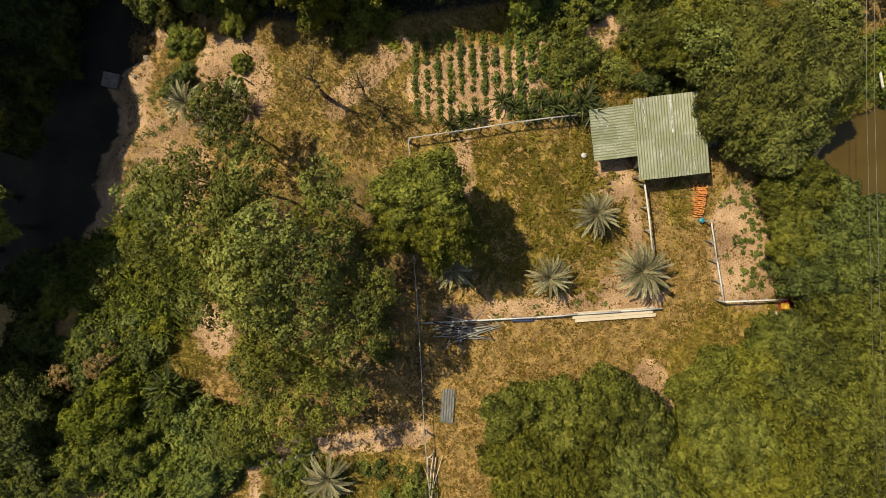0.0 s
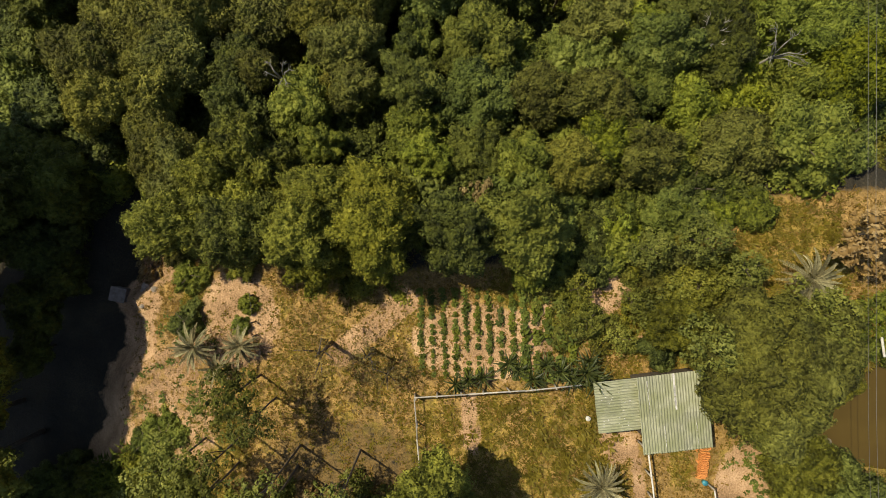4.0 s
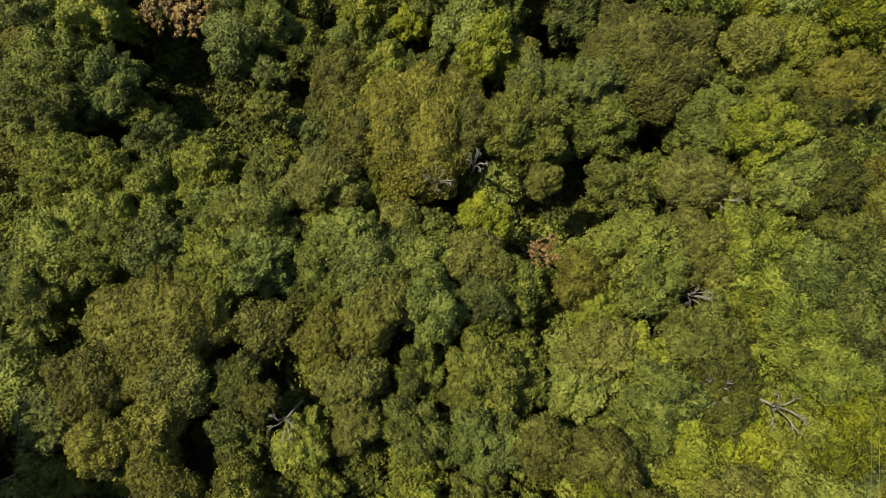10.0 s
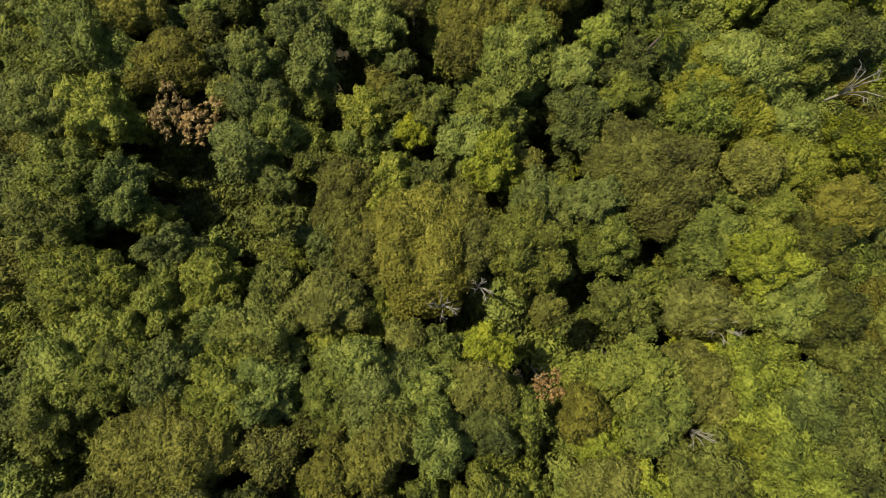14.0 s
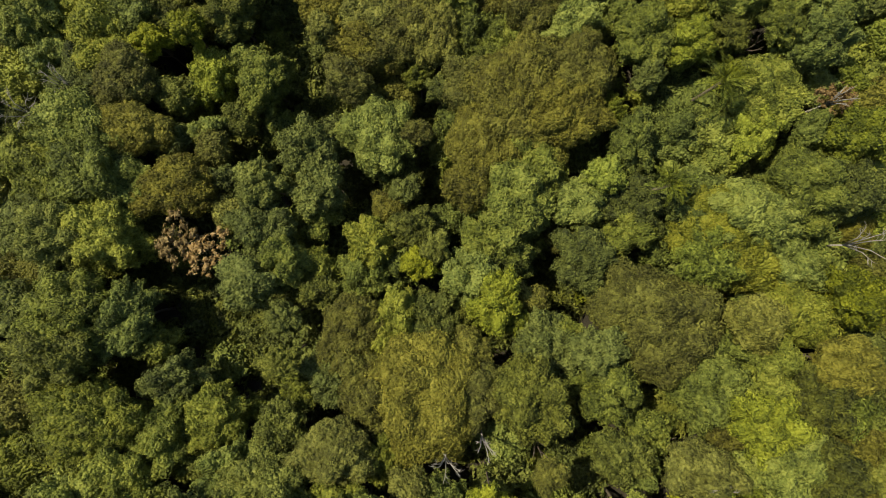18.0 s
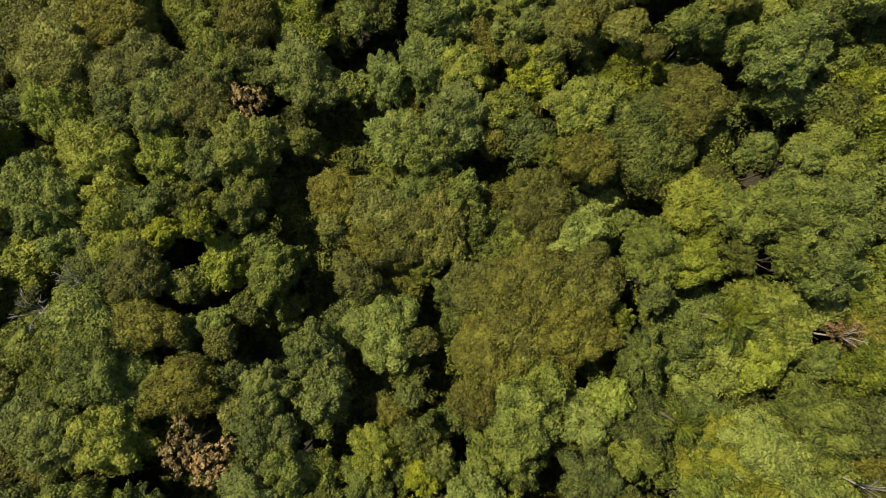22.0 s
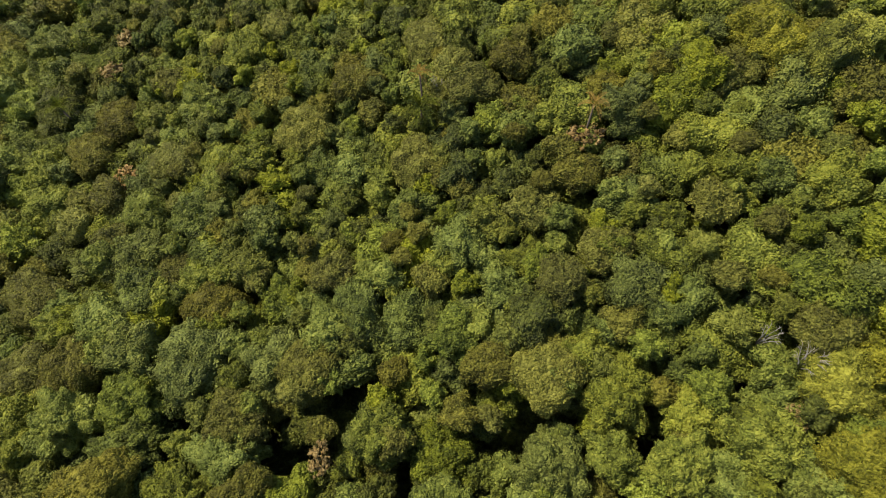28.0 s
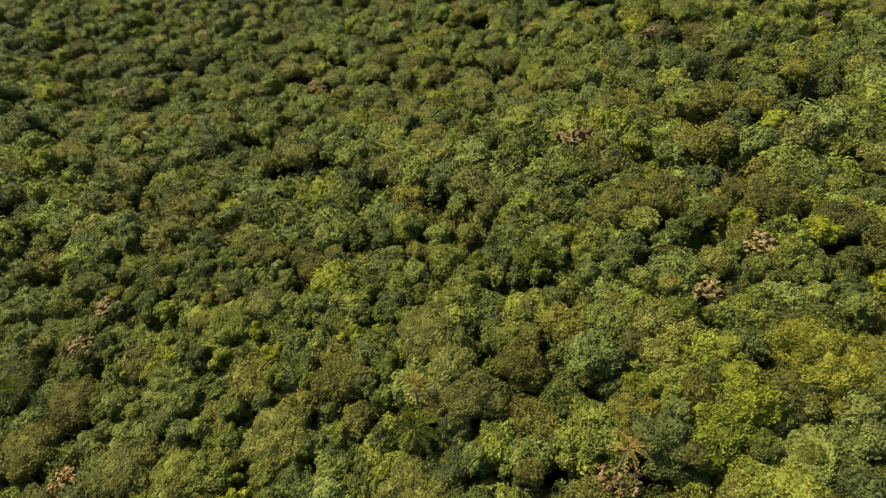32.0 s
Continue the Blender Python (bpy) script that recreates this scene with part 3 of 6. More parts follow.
def litter_and_shade_field(X, Y):
    """Where the ground is forest litter, and where its dark tone paints ravine and yard shade."""
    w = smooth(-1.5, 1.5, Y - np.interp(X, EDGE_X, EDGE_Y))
    # dark litter tone over ravine soil, painted in place of shade
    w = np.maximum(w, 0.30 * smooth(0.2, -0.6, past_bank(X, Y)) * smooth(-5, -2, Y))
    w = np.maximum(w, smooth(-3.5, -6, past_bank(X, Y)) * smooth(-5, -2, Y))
    # the same tone under the wattle trees, where their shade falls
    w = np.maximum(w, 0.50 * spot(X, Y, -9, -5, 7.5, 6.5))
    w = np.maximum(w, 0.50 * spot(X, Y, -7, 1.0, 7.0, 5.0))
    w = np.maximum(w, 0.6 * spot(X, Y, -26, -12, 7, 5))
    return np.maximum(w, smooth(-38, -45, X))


def soil_field(X, Y):
    """Where bare earth shows."""
    w = 0.6 * spot(X, Y, -20.5, 5.5, 3.6, 5.5)
    for x, y, rx, ry, turn in ((-15.7, 12.3, 3.2, 3.4, 0), (-17.0, -6.0, 1.6, 1.9, 20), (11.2, 4.9, 1.1, 1.7, 0), (20.2, 0.4, 2.4, 4.2, 0), (2.2, 11.2, 4.6, 2.6, 0),
                               (10.6, 14.6, 1.6, 1.3, 20), (11.4, -2.6, 1.6, 1.0, 30), (13.8, -9.6, 1.4, 2.2, 10), (6.5, 12.5, 0.5, 2.5, 0), (25.4, 5.7, 0.9, 1.5, 0), (-23.6, 13.6, 1.6, 2.0, 0), (14.6, 11.4, 2.0, 0.8, 0), (16, 20, 1.8, 0.7, -30)):
        w = np.maximum(w, spot(X, Y, x, y, rx, ry, turn))
    for x0, y0, x1, y1, wd in ((0.0, -4.5, 14.0, -3.2, 0.75), (12.5, 5.0, 12.9, -1.0, 0.35), (1.3, 7.2, 1.6, 4.0, 0.6), (-14.0, -15.2, -1.5, -12.6, 0.8), (-14, -15, -13.5, -19, 0.6),
                               (22.3, -2.8, 22.3, 4.0, 0.4), (18.3, 2.0, 18.8, -3.0, 0.6), (-8, 10, -3, 14, 0.9)):
        w = np.maximum(w, 0.85 * strip(X, Y, x0, y0, x1, y1, wd))
    w = np.maximum(w, 0.75 * smooth(0.6, -0.4, past_bank(X, Y)) * smooth(-4, -1, Y))
    return np.maximum(w, 0.18 * spot(X, Y, -8, 9, 9, 6))


def lush_field(X, Y):
    """Where the grass is greener."""
    w = 0.62 * spot(X, Y, 5.0, 2.5, 6.5, 5.0)
    for x, y, rx, ry, s in ((10.5, 7.5, 2.0, 2.2, 0.9), (-8, 9, 9, 6, 0.35), (24, 17.5, 3, 4, 0.75), (-22, -4, 7, 6, 1.0), (-8, -16.5, 7, 2.6, 0.8), (9, 14.5, 6, 3.0, 1.0), (20.5, 3.6, 2.4, 1.3, 0.7), (17.0, 14.0, 7.0, 5.0, 0.9),
                            (15.5, 3.0, 0.8, 1.6, 0.6), (-17.5, 3.5, 2.5, 3.0, 0.8), (-18.5, 13.5, 1.5, 2.0, 0.9), (-1.0, 3.0, 2.5, 4.0, 0.6), (22, -9, 8, 6, 0.7), (30, 3, 4, 10, 0.9)):
        w = np.maximum(w, s * spot(X, Y, x, y, rx, ry))
    return w


ground_sheet()


# ---- grass ----
def tufts(name, count, field, material, label, blade=0.16, width=0.035, blades=5, seed=1, region=(-26, 30, -24, 22)):
    """Small tufts of blades where field allows: x and y arrays in, likelihood out."""
    rng = np.random.default_rng(seed)
    x, y = rng.uniform(region[0], region[1], count * 6), rng.uniform(region[2], region[3], count * 6)
    clump = 0.5 + 0.5 * np.sin(x * 1.9 + 2.0 * np.sin(y * 1.3)) * np.sin(y * 2.3 + 1.7 * np.sin(x * 1.1))
    keep = rng.random(len(x)) < field(x, y) * (0.35 + 0.65 * clump)
    x, y = x[keep][:count], y[keep][:count]
    n = len(x)
    base = np.repeat(np.stack([x, y, land(x, y) - 0.01], 1), blades, 0)
    a = rng.uniform(0, 6.283, n * blades)
    out = np.stack([np.cos(a), np.sin(a), 0 * a], 1)
    ln = (np.repeat(blade * rng.uniform(0.5, 1.6, n), blades) * rng.uniform(0.7, 1.2, n * blades))[:, None]
    side = np.stack([-out[:, 1], out[:, 0], 0 * a], 1) * width * rng.uniform(0.6, 1.3, (n * blades, 1))
    base = base + out * 0.03
    rise = rng.uniform(0.25, 0.95, (n * blades, 1))
    mid = base + out * ln * 0.5 + np.array([0, 0, 1]) * ln * rise
    tip = base + out * ln + np.array([0, 0, 1]) * ln * rise * 0.75
    v = np.stack([base, mid + side, tip, mid - side], 1).reshape(-1, 3)
    q = np.arange(len(v)).reshape(-1, 4)
    return tagged(new(name, array_mesh(name, v, np.zeros((0, 3)), q, material)), label, "grass", kind="stuff")


def bare(X, Y):
    return np.clip(1 - 1.3 * np.maximum(soil_field(X, Y), litter_and_shade_field(X, Y)), 0.16, 1)


def no_pond(X, Y):
    return smooth(0.98, 1.06, pond_reach(X, Y))


tufts("dry_grass", 30000, lambda X, Y: bare(X, Y) * (1 - 0.75 * lush_field(X, Y)) * no_pond(X, Y), LEAF["straw"], "short dry straw-coloured grass on the lane and paddock", 0.15, 0.035, 4, 1)
tufts("green_grass", 22000, lambda X, Y: np.clip(lush_field(X, Y) * 1.1 + 0.08, 0, 1) * bare(X, Y) * no_pond(X, Y), LEAF["grass"], "green grass and weeds in patches", 0.18, 0.04, 5, 2)
tufts("weeds", 2200, lambda X, Y: 0.5 * spot(X, Y, -20, 6, 4, 7) + 0.45 * spot(X, Y, 20.6, 0.8, 2.4, 4) + 0.15 * spot(X, Y, 3, -3.9, 8, 0.8), LEAF["crop"], "small green weeds on bare earth", 0.24, 0.06, 9, 3)
tufts("leaf_litter", 9000, lambda X, Y: 0.6 * litter_and_shade_field(X, Y) + 0.15 + 0.3 * spot(X, Y, -8, 9, 9, 6), LEAF["dry"], "fallen brown leaves under the trees", 0.10, 0.04, 3, 4, (-26, 12, -18, 19))
tufts("tussocks", 420, lambda X, Y: 0.9 * spot(X, Y, 8.5, 3.0, 3.0, 4.0) + 0.5 * spot(X, Y, 4.5, 3.5, 6.0, 3.5) + 0.8 * spot(X, Y, 9.6, -3.0, 1.2, 0.9) + 0.8 * spot(X, Y, 11.6, 0.4, 0.8, 1.4) + 0.5 * spot(X, Y, 24, 17, 4, 4), LEAF["grass"], "darker green grass tussocks in the paddock", 0.32, 0.05, 16, 6, (-3, 28, -5, 21))
tufts("canes", 900, lambda X, Y: 0.9 * spot(X, Y, -23.5, -2.6, 4.2, 4.2), LEAF["lime"], "thicket of light green cane leaves on the bank", 0.75, 0.07, 10, 7, (-30, -17, -9, 4))


# ---- stands of trees: kind, x, y, radius ----
STANDS = {}
STANDS["forest edge"] = [
    ("broad", -33.3, 41.3, 3.2), ("broad", -27.8, 41.7, 2.7), ("olive", -23.2, 35.2, 4.9), ("olive", -27.3, 31.4, 2.6), ("broad", -15.7, 40.9, 2.6), ("broad", -10.3, 40.8, 2.6),
    ("dark", -6.3, 40.1, 3.2), ("olive", -6.4, 36.2, 2.6), ("olive", -9.5, 35.1, 2.0), ("lime", -13.4, 33.2, 1.4), ("olive", -14.1, 30.9, 2.0), ("dark", -16.4, 31.5, 1.8),
    ("olive", -21.0, 31.8, 2.4), ("olive", -22.2, 28.5, 2.4), ("olive", -25.1, 28.1, 2.0), ("dark", -18.6, 28.2, 1.8), ("dark", -15.7, 28.2, 2.0), ("broad", -10.6, 28.0, 2.0),
    ("olive", -6.9, 29.3, 2.7), ("olive", -7.4, 32.1, 2.0), ("broad", -2.3, 32.7, 2.0), ("dark", -2.7, 29.3, 1.6), ("broad", -1.5, 27.3, 1.6), ("dark", 2.1, 32.2, 2.4),
    ("broad", 4.9, 32.2, 2.2), ("broad", 2.1, 28.5, 2.0), ("dark", 4.0, 28.1, 1.8), ("olive", 6.2, 28.4, 1.7), ("broad", 10.1, 32.2, 2.4), ("olive", 11.6, 35.0, 2.2),
    ("broad", 15.2, 31.8, 1.8), ("broad", 13.8, 29.3, 2.0),
]
STANDS["eastern forest edge"] = [
    ("lime", 17.1, 27.7, 2.3), ("lime", 20.6, 28.5, 2.3), ("dark", 19.5, 32.1, 2.4), ("dark", 18.4, 35.6, 2.0), ("broad", 22.4, 36.6, 2.5), ("lime", 25.7, 35.2, 2.8),
    ("lime", 27.9, 32.6, 2.4), ("broad", 25.4, 28.1, 2.3), ("lime", 28.0, 29.7, 2.3), ("olive", 10.3, 27.6, 1.9), ("lime", 10.4, 24.6, 1.7), ("olive", 12.9, 23.9, 2.2),
    ("broad", 16.2, 24.2, 2.3), ("olive", 19.8, 24.6, 2.2), ("broad", 23.9, 24.6, 2.2), ("broad", 27.7, 25.0, 1.9), ("dark", 29.9, 36.9, 2.4), ("broad", 27.6, 40.3, 2.5),
    ("broad", 6.0, 20.5, 3.2), ("broad", 5.0, 23.1, 1.7), ("olive", 8.2, 23.1, 1.8), ("broad", 7.5, 18.7, 2.0), ("broad", 16.6, 21.7, 2.0), ("dark", 2.0, 24.2, 1.9),
    ("dark", 3.8, 22.0, 1.7), ("lime", -1.4, 23.8, 1.9), ("broad", -2.2, 25.8, 1.6), ("dry", 1.9, 20.1, 1.4), ("broad", 7.9, 21.6, 1.5),
]
STANDS["western forest edge"] = [
    ("dark", -29.1, 24.2, 2.4), ("dark", -26.7, 19.6, 2.3), ("dark", -29.3, 21.1, 1.9), ("dark", -31.0, 27.8, 2.4), ("dark", -25.3, 23.8, 2.0), ("olive", -20.1, 24.2, 2.5),
    ("olive", -18.7, 22.0, 2.1), ("gum", -14.1, 23.8, 2.2), ("gum", -14.5, 19.9, 2.3), ("gum", -12.1, 21.8, 1.8), ("gum", -8.7, 20.9, 1.9), ("gum", -7.2, 18.8, 2.0),
    ("gum", -5.0, 21.3, 1.8), ("gum", -5.4, 16.6, 2.1), ("gum", -8.6, 17.5, 1.9), ("gum", -3.6, 18.8, 1.4), ("gum", -16.2, 22.7, 1.5), ("dark", -11.5, 24.6, 1.5),
    ("broad", -9.2, 25.0, 1.6), ("dark", -28.3, 16.5, 1.9), ("dark", -29.9, 13.4, 1.9),
]
STANDS["wood above the clearing"] = [
    ("broad", -38.3, 58.1, 3.6), ("broad", -33.2, 58.1, 3.1), ("dark", -29.5, 58.7, 2.1), ("broad", -27.7, 51.9, 3.7), ("broad", -34.0, 48.6, 3.9), ("broad", -27.6, 47.0, 2.9),
    ("broad", -22.7, 49.1, 2.9), ("broad", -21.4, 56.4, 2.3), ("broad", -17.4, 53.4, 1.7), ("broad", -11.8, 53.4, 2.7), ("olive", -10.4, 57.6, 3.0), ("broad", -7.0, 58.0, 2.6),
    ("dark", -2.9, 58.4, 2.6), ("olive", -7.5, 51.9, 3.3), ("olive", -3.2, 52.3, 4.8), ("olive", 1.1, 56.2, 2.5), ("olive", 1.5, 52.8, 2.4), ("dark", 6.3, 52.4, 3.3),
    ("dark", 8.0, 56.8, 2.5), ("dark", 12.3, 56.7, 2.0), ("lime", 5.2, 58.8, 2.0), ("broad", 13.4, 52.9, 2.4), ("broad", 23.1, 52.8, 3.3), ("lime", 25.6, 51.7, 2.3),
    ("dark", 30.4, 52.5, 3.2), ("olive", 33.4, 56.1, 2.7), ("broad", 25.4, 56.8, 2.4), ("broad", 28.3, 55.1, 2.3),
]
STANDS["middle of the wood"] = [
    ("lime", -16.6, 48.5, 2.4), ("olive", -11.0, 47.7, 2.8), ("broad", -6.9, 46.9, 2.1), ("broad", -3.1, 46.8, 2.1), ("lime", 1.0, 46.3, 1.8), ("olive", 7.3, 47.6, 2.7),
    ("dark", 14.2, 47.7, 3.2), ("olive", 20.1, 47.6, 2.7), ("broad", 27.2, 48.2, 2.7), ("dark", 30.4, 47.6, 3.1), ("dark", 31.9, 43.4, 2.2), ("broad", -16.4, 44.0, 3.2),
    ("broad", -20.8, 45.0, 2.3), ("broad", -18.5, 40.7, 2.7), ("broad", -23.3, 41.6, 2.3), ("broad", -30.0, 43.5, 2.8), ("dark", -30.8, 40.2, 2.2), ("dark", -33.4, 37.9, 1.8),
    ("broad", -8.0, 43.0, 1.8), ("broad", -2.1, 40.7, 2.2), ("olive", 2.2, 41.5, 1.9), ("lime", 2.8, 44.4, 1.8), ("dry", 7.0, 41.8, 1.3), ("broad", 5.6, 39.4, 1.9),
    ("olive", 9.7, 39.8, 1.9), ("lime", 11.0, 37.3, 1.7),
]
STANDS["sunny side of the wood"] = [
    ("broad", 14.5, 42.6, 2.6), ("broad", 15.0, 39.5, 2.6), ("olive", 18.8, 42.0, 3.2), ("lime", 23.0, 41.7, 2.6), ("lime", 25.4, 42.1, 2.4), ("dark", 29.7, 39.1, 2.5),
    ("lime", 25.8, 37.4, 2.1), ("olive", -4.9, 38.1, 2.1), ("dark", -10.1, 38.1, 2.1), ("broad", -1.6, 37.3, 1.7), ("dark", 2.6, 38.1, 1.7), ("lime", 14.7, 33.8, 1.8),
]
STANDS["wood beyond the gap"] = [
    ("broad", -42.1, 72.2, 4.0), ("broad", -37.8, 72.9, 3.4), ("olive", -29.8, 71.4, 3.3), ("broad", -36.3, 66.8, 3.3), ("broad", -41.1, 66.1, 2.8), ("dry", -28.4, 65.7, 3.3),
    ("dry", -25.2, 64.5, 2.7), ("dark", -25.8, 71.8, 2.3), ("dark", -20.7, 71.8, 2.5), ("lime", -20.4, 67.6, 2.5), ("broad", -17.8, 64.0, 2.7), ("dark", -20.8, 62.1, 2.2),
    ("broad", -14.2, 68.2, 2.8), ("broad", -15.0, 71.8, 2.3), ("broad", -9.9, 71.2, 2.8), ("broad", -9.1, 65.8, 2.8), ("dark", -4.7, 67.5, 2.8), ("dark", -2.5, 65.8, 2.2),
    ("dark", -5.9, 71.6, 2.2), ("lime", -4.1, 64.0, 2.2), ("broad", -10.0, 62.2, 2.4), ("broad", 0.8, 63.4, 1.9), ("broad", 2.4, 66.3, 2.5), ("broad", 3.0, 69.7, 2.2),
    ("olive", 0.7, 71.8, 2.2), ("broad", 5.1, 65.0, 2.7),
]
STANDS["round crowns in the wood"] = [
    ("lime", 3.4, 60.9, 1.8), ("dark", 12.0, 64.9, 3.1), ("olive", 18.2, 59.3, 5.5), ("broad", 11.9, 70.8, 2.7), ("dark", 16.9, 70.4, 2.6), ("broad", 16.4, 67.8, 2.1),
    ("lime", 13.5, 73.0, 1.6), ("broad", 22.3, 70.1, 3.1), ("broad", 26.5, 69.4, 3.0), ("vine", 25.2, 67.0, 4.9), ("lime", 22.5, 65.3, 2.5), ("broad", 31.1, 69.6, 3.0),
    ("broad", 31.3, 65.0, 3.0), ("olive", 26.0, 59.7, 2.4), ("broad", 31.1, 60.3, 2.9), ("lime", 35.3, 62.2, 2.4), ("broad", -38.5, 54.8, 3.1), ("broad", -17.1, 58.7, 2.6),
    ("lime", -16.6, 54.9, 1.8), ("broad", 9.8, 58.0, 2.0),
]
STANDS["shaded hollow"] = [
    ("broad", -46.1, 87.5, 3.6), ("broad", -39.6, 88.2, 3.6), ("lime", -34.2, 87.7, 3.0), ("lime", -29.5, 88.5, 3.0), ("lime", -28.0, 84.2, 2.4), ("dark", -41.2, 82.5, 3.5),
    ("olive", -36.1, 83.0, 2.9), ("broad", -40.1, 77.7, 3.5), ("olive", -34.4, 77.6, 2.9), ("broad", -28.0, 78.1, 3.2), ("broad", -21.7, 83.7, 3.1), ("olive", -15.4, 88.9, 2.9),
    ("olive", -12.3, 83.4, 3.2), ("olive", -10.1, 87.7, 3.5), ("olive", -7.2, 88.3, 3.5), ("olive", -3.7, 88.9, 2.9), ("broad", -4.8, 84.4, 2.9), ("dark", -2.4, 82.5, 2.3),
    ("broad", -9.2, 77.7, 3.7), ("broad", -16.1, 75.8, 2.8), ("olive", -4.6, 77.5, 2.5), ("broad", -35.1, 71.3, 2.8),
]
STANDS["sunlit slope"] = [
    ("olive", 1.6, 82.2, 3.1), ("olive", 6.0, 80.9, 5.3), ("olive", 2.7, 76.4, 3.9), ("olive", 10.7, 83.6, 4.4), ("olive", 10.2, 79.1, 3.3), ("broad", 7.2, 74.2, 2.8),
    ("broad", 1.5, 89.2, 2.9), ("broad", 6.1, 88.9, 2.9), ("broad", 11.0, 88.6, 2.8), ("broad", 17.7, 87.0, 2.7), ("lime", 21.7, 86.1, 1.9), ("dark", 25.5, 86.9, 2.4),
    ("broad", 28.9, 86.8, 2.6), ("broad", 32.1, 86.0, 2.6), ("dark", 17.6, 82.9, 2.4), ("lime", 15.1, 80.3, 1.9), ("broad", 16.6, 76.9, 3.2), ("broad", 27.9, 81.5, 3.1),
    ("dry", 34.2, 80.2, 1.8), ("broad", 21.6, 77.4, 2.6), ("broad", 25.4, 76.8, 2.6), ("lime", 27.8, 77.8, 2.6), ("broad", 32.0, 77.7, 3.1), ("lime", 36.0, 77.1, 2.5),
    ("broad", 5.6, 70.3, 3.3), ("broad", 31.3, 72.5, 3.0), ("dark", 35.7, 72.0, 2.5),
]
STANDS["hollow beyond"] = [
    ("lime", -50.4, 102.5, 3.8), ("broad", -43.8, 96.4, 3.7), ("dark", -42.2, 102.5, 3.5), ("lime", -36.3, 96.7, 3.1), ("broad", -36.6, 102.7, 3.1), ("olive", -31.6, 102.4, 3.1),
    ("dry", -27.0, 102.9, 2.4), ("lime", -30.7, 96.8, 3.1), ("dark", -25.8, 98.2, 3.1), ("lime", -25.9, 91.3, 3.3), ("broad", -33.8, 91.0, 3.0), ("broad", -37.4, 90.3, 3.0),
    ("broad", -41.8, 91.4, 3.0), ("broad", -48.1, 91.2, 3.7), ("broad", -33.2, 84.9, 2.7), ("broad", -19.4, 99.1, 2.1), ("olive", -15.0, 92.1, 3.7), ("olive", -10.5, 91.0, 3.0),
]
STANDS["slope beyond"] = [
    ("broad", -8.6, 99.4, 3.1), ("broad", -5.5, 97.6, 3.0), ("broad", -6.5, 92.5, 3.0), ("dark", -2.6, 101.5, 3.1), ("dark", 1.2, 98.3, 3.0), ("broad", -1.1, 93.3, 3.6),
    ("broad", 3.4, 103.3, 3.0), ("broad", 11.4, 102.7, 3.5), ("broad", 8.1, 98.0, 2.9), ("olive", 11.7, 96.9, 2.8), ("vine", 17.4, 99.0, 5.3), ("olive", 21.8, 102.6, 3.3),
    ("broad", 23.7, 96.7, 2.7), ("broad", 26.6, 97.1, 2.7), ("broad", 30.7, 96.4, 3.2), ("broad", 35.0, 97.2, 2.6), ("broad", 22.7, 92.3, 3.0), ("broad", 26.6, 91.1, 2.7),
    ("broad", 30.2, 91.6, 3.1), ("broad", 34.7, 91.5, 3.1), ("olive", 6.9, 91.8, 3.4), ("broad", 16.2, 90.1, 2.5),
]
STANDS["western half of the far wood"] = [
    ("olive", -66.2, 141.4, 5.0), ("olive", -61.5, 129.1, 4.7), ("olive", -54.3, 130.7, 3.9), ("broad", -56.6, 141.3, 4.1), ("broad", -48.2, 140.6, 3.2), ("dark", -46.2, 133.5, 3.5),
    ("olive", -37.1, 139.1, 4.7), ("dark", -37.6, 131.5, 5.3), ("dark", -30.6, 132.2, 3.8), ("lime", -45.4, 126.4, 3.8), ("broad", -52.9, 123.9, 3.8), ("broad", -59.7, 122.3, 4.5),
    ("broad", -44.1, 121.3, 3.7), ("olive", -30.0, 124.3, 3.3), ("broad", -36.7, 121.4, 3.6), ("broad", -30.5, 120.0, 2.9), ("broad", -22.8, 138.9, 3.8), ("olive", -21.8, 130.7, 4.0),
    ("broad", -16.3, 138.0, 3.7), ("broad", -15.9, 131.5, 3.6), ("broad", -8.7, 136.9, 4.3), ("broad", -8.4, 130.0, 3.5), ("broad", -12.4, 123.6, 3.2), ("dry", -18.7, 120.0, 2.5),
    ("dark", -12.6, 116.6, 3.4),
]
STANDS["eastern half of the far wood"] = [
    ("lime", -5.2, 121.1, 4.1), ("broad", -5.0, 114.3, 3.3), ("olive", 0.1, 124.6, 3.4), ("olive", -0.1, 130.2, 2.7), ("dark", -0.9, 136.5, 3.5), ("dark", 5.1, 135.4, 3.4),
    ("olive", 6.4, 129.2, 3.9), ("broad", 10.8, 131.8, 2.6), ("broad", 13.7, 127.2, 3.8), ("broad", 19.4, 128.9, 3.4), ("broad", 20.3, 124.9, 2.4), ("broad", 17.8, 133.2, 3.1),
    ("dark", 6.0, 119.4, 3.3), ("broad", 7.8, 122.7, 2.6), ("broad", 12.6, 121.4, 3.2), ("broad", 17.6, 120.2, 3.7), ("lime", 15.8, 117.7, 2.4), ("broad", 17.8, 115.0, 3.0),
    ("broad", 22.7, 118.3, 2.9), ("broad", 25.4, 121.7, 3.5), ("broad", 23.2, 131.5, 3.0), ("broad", 27.6, 126.4, 2.3), ("dry", 28.4, 124.3, 1.4), ("gum", 32.5, 126.6, 4.4),
    ("gum", 32.4, 119.0, 4.3), ("broad", 28.6, 118.3, 2.8), ("gum", 36.2, 128.4, 3.3),
]
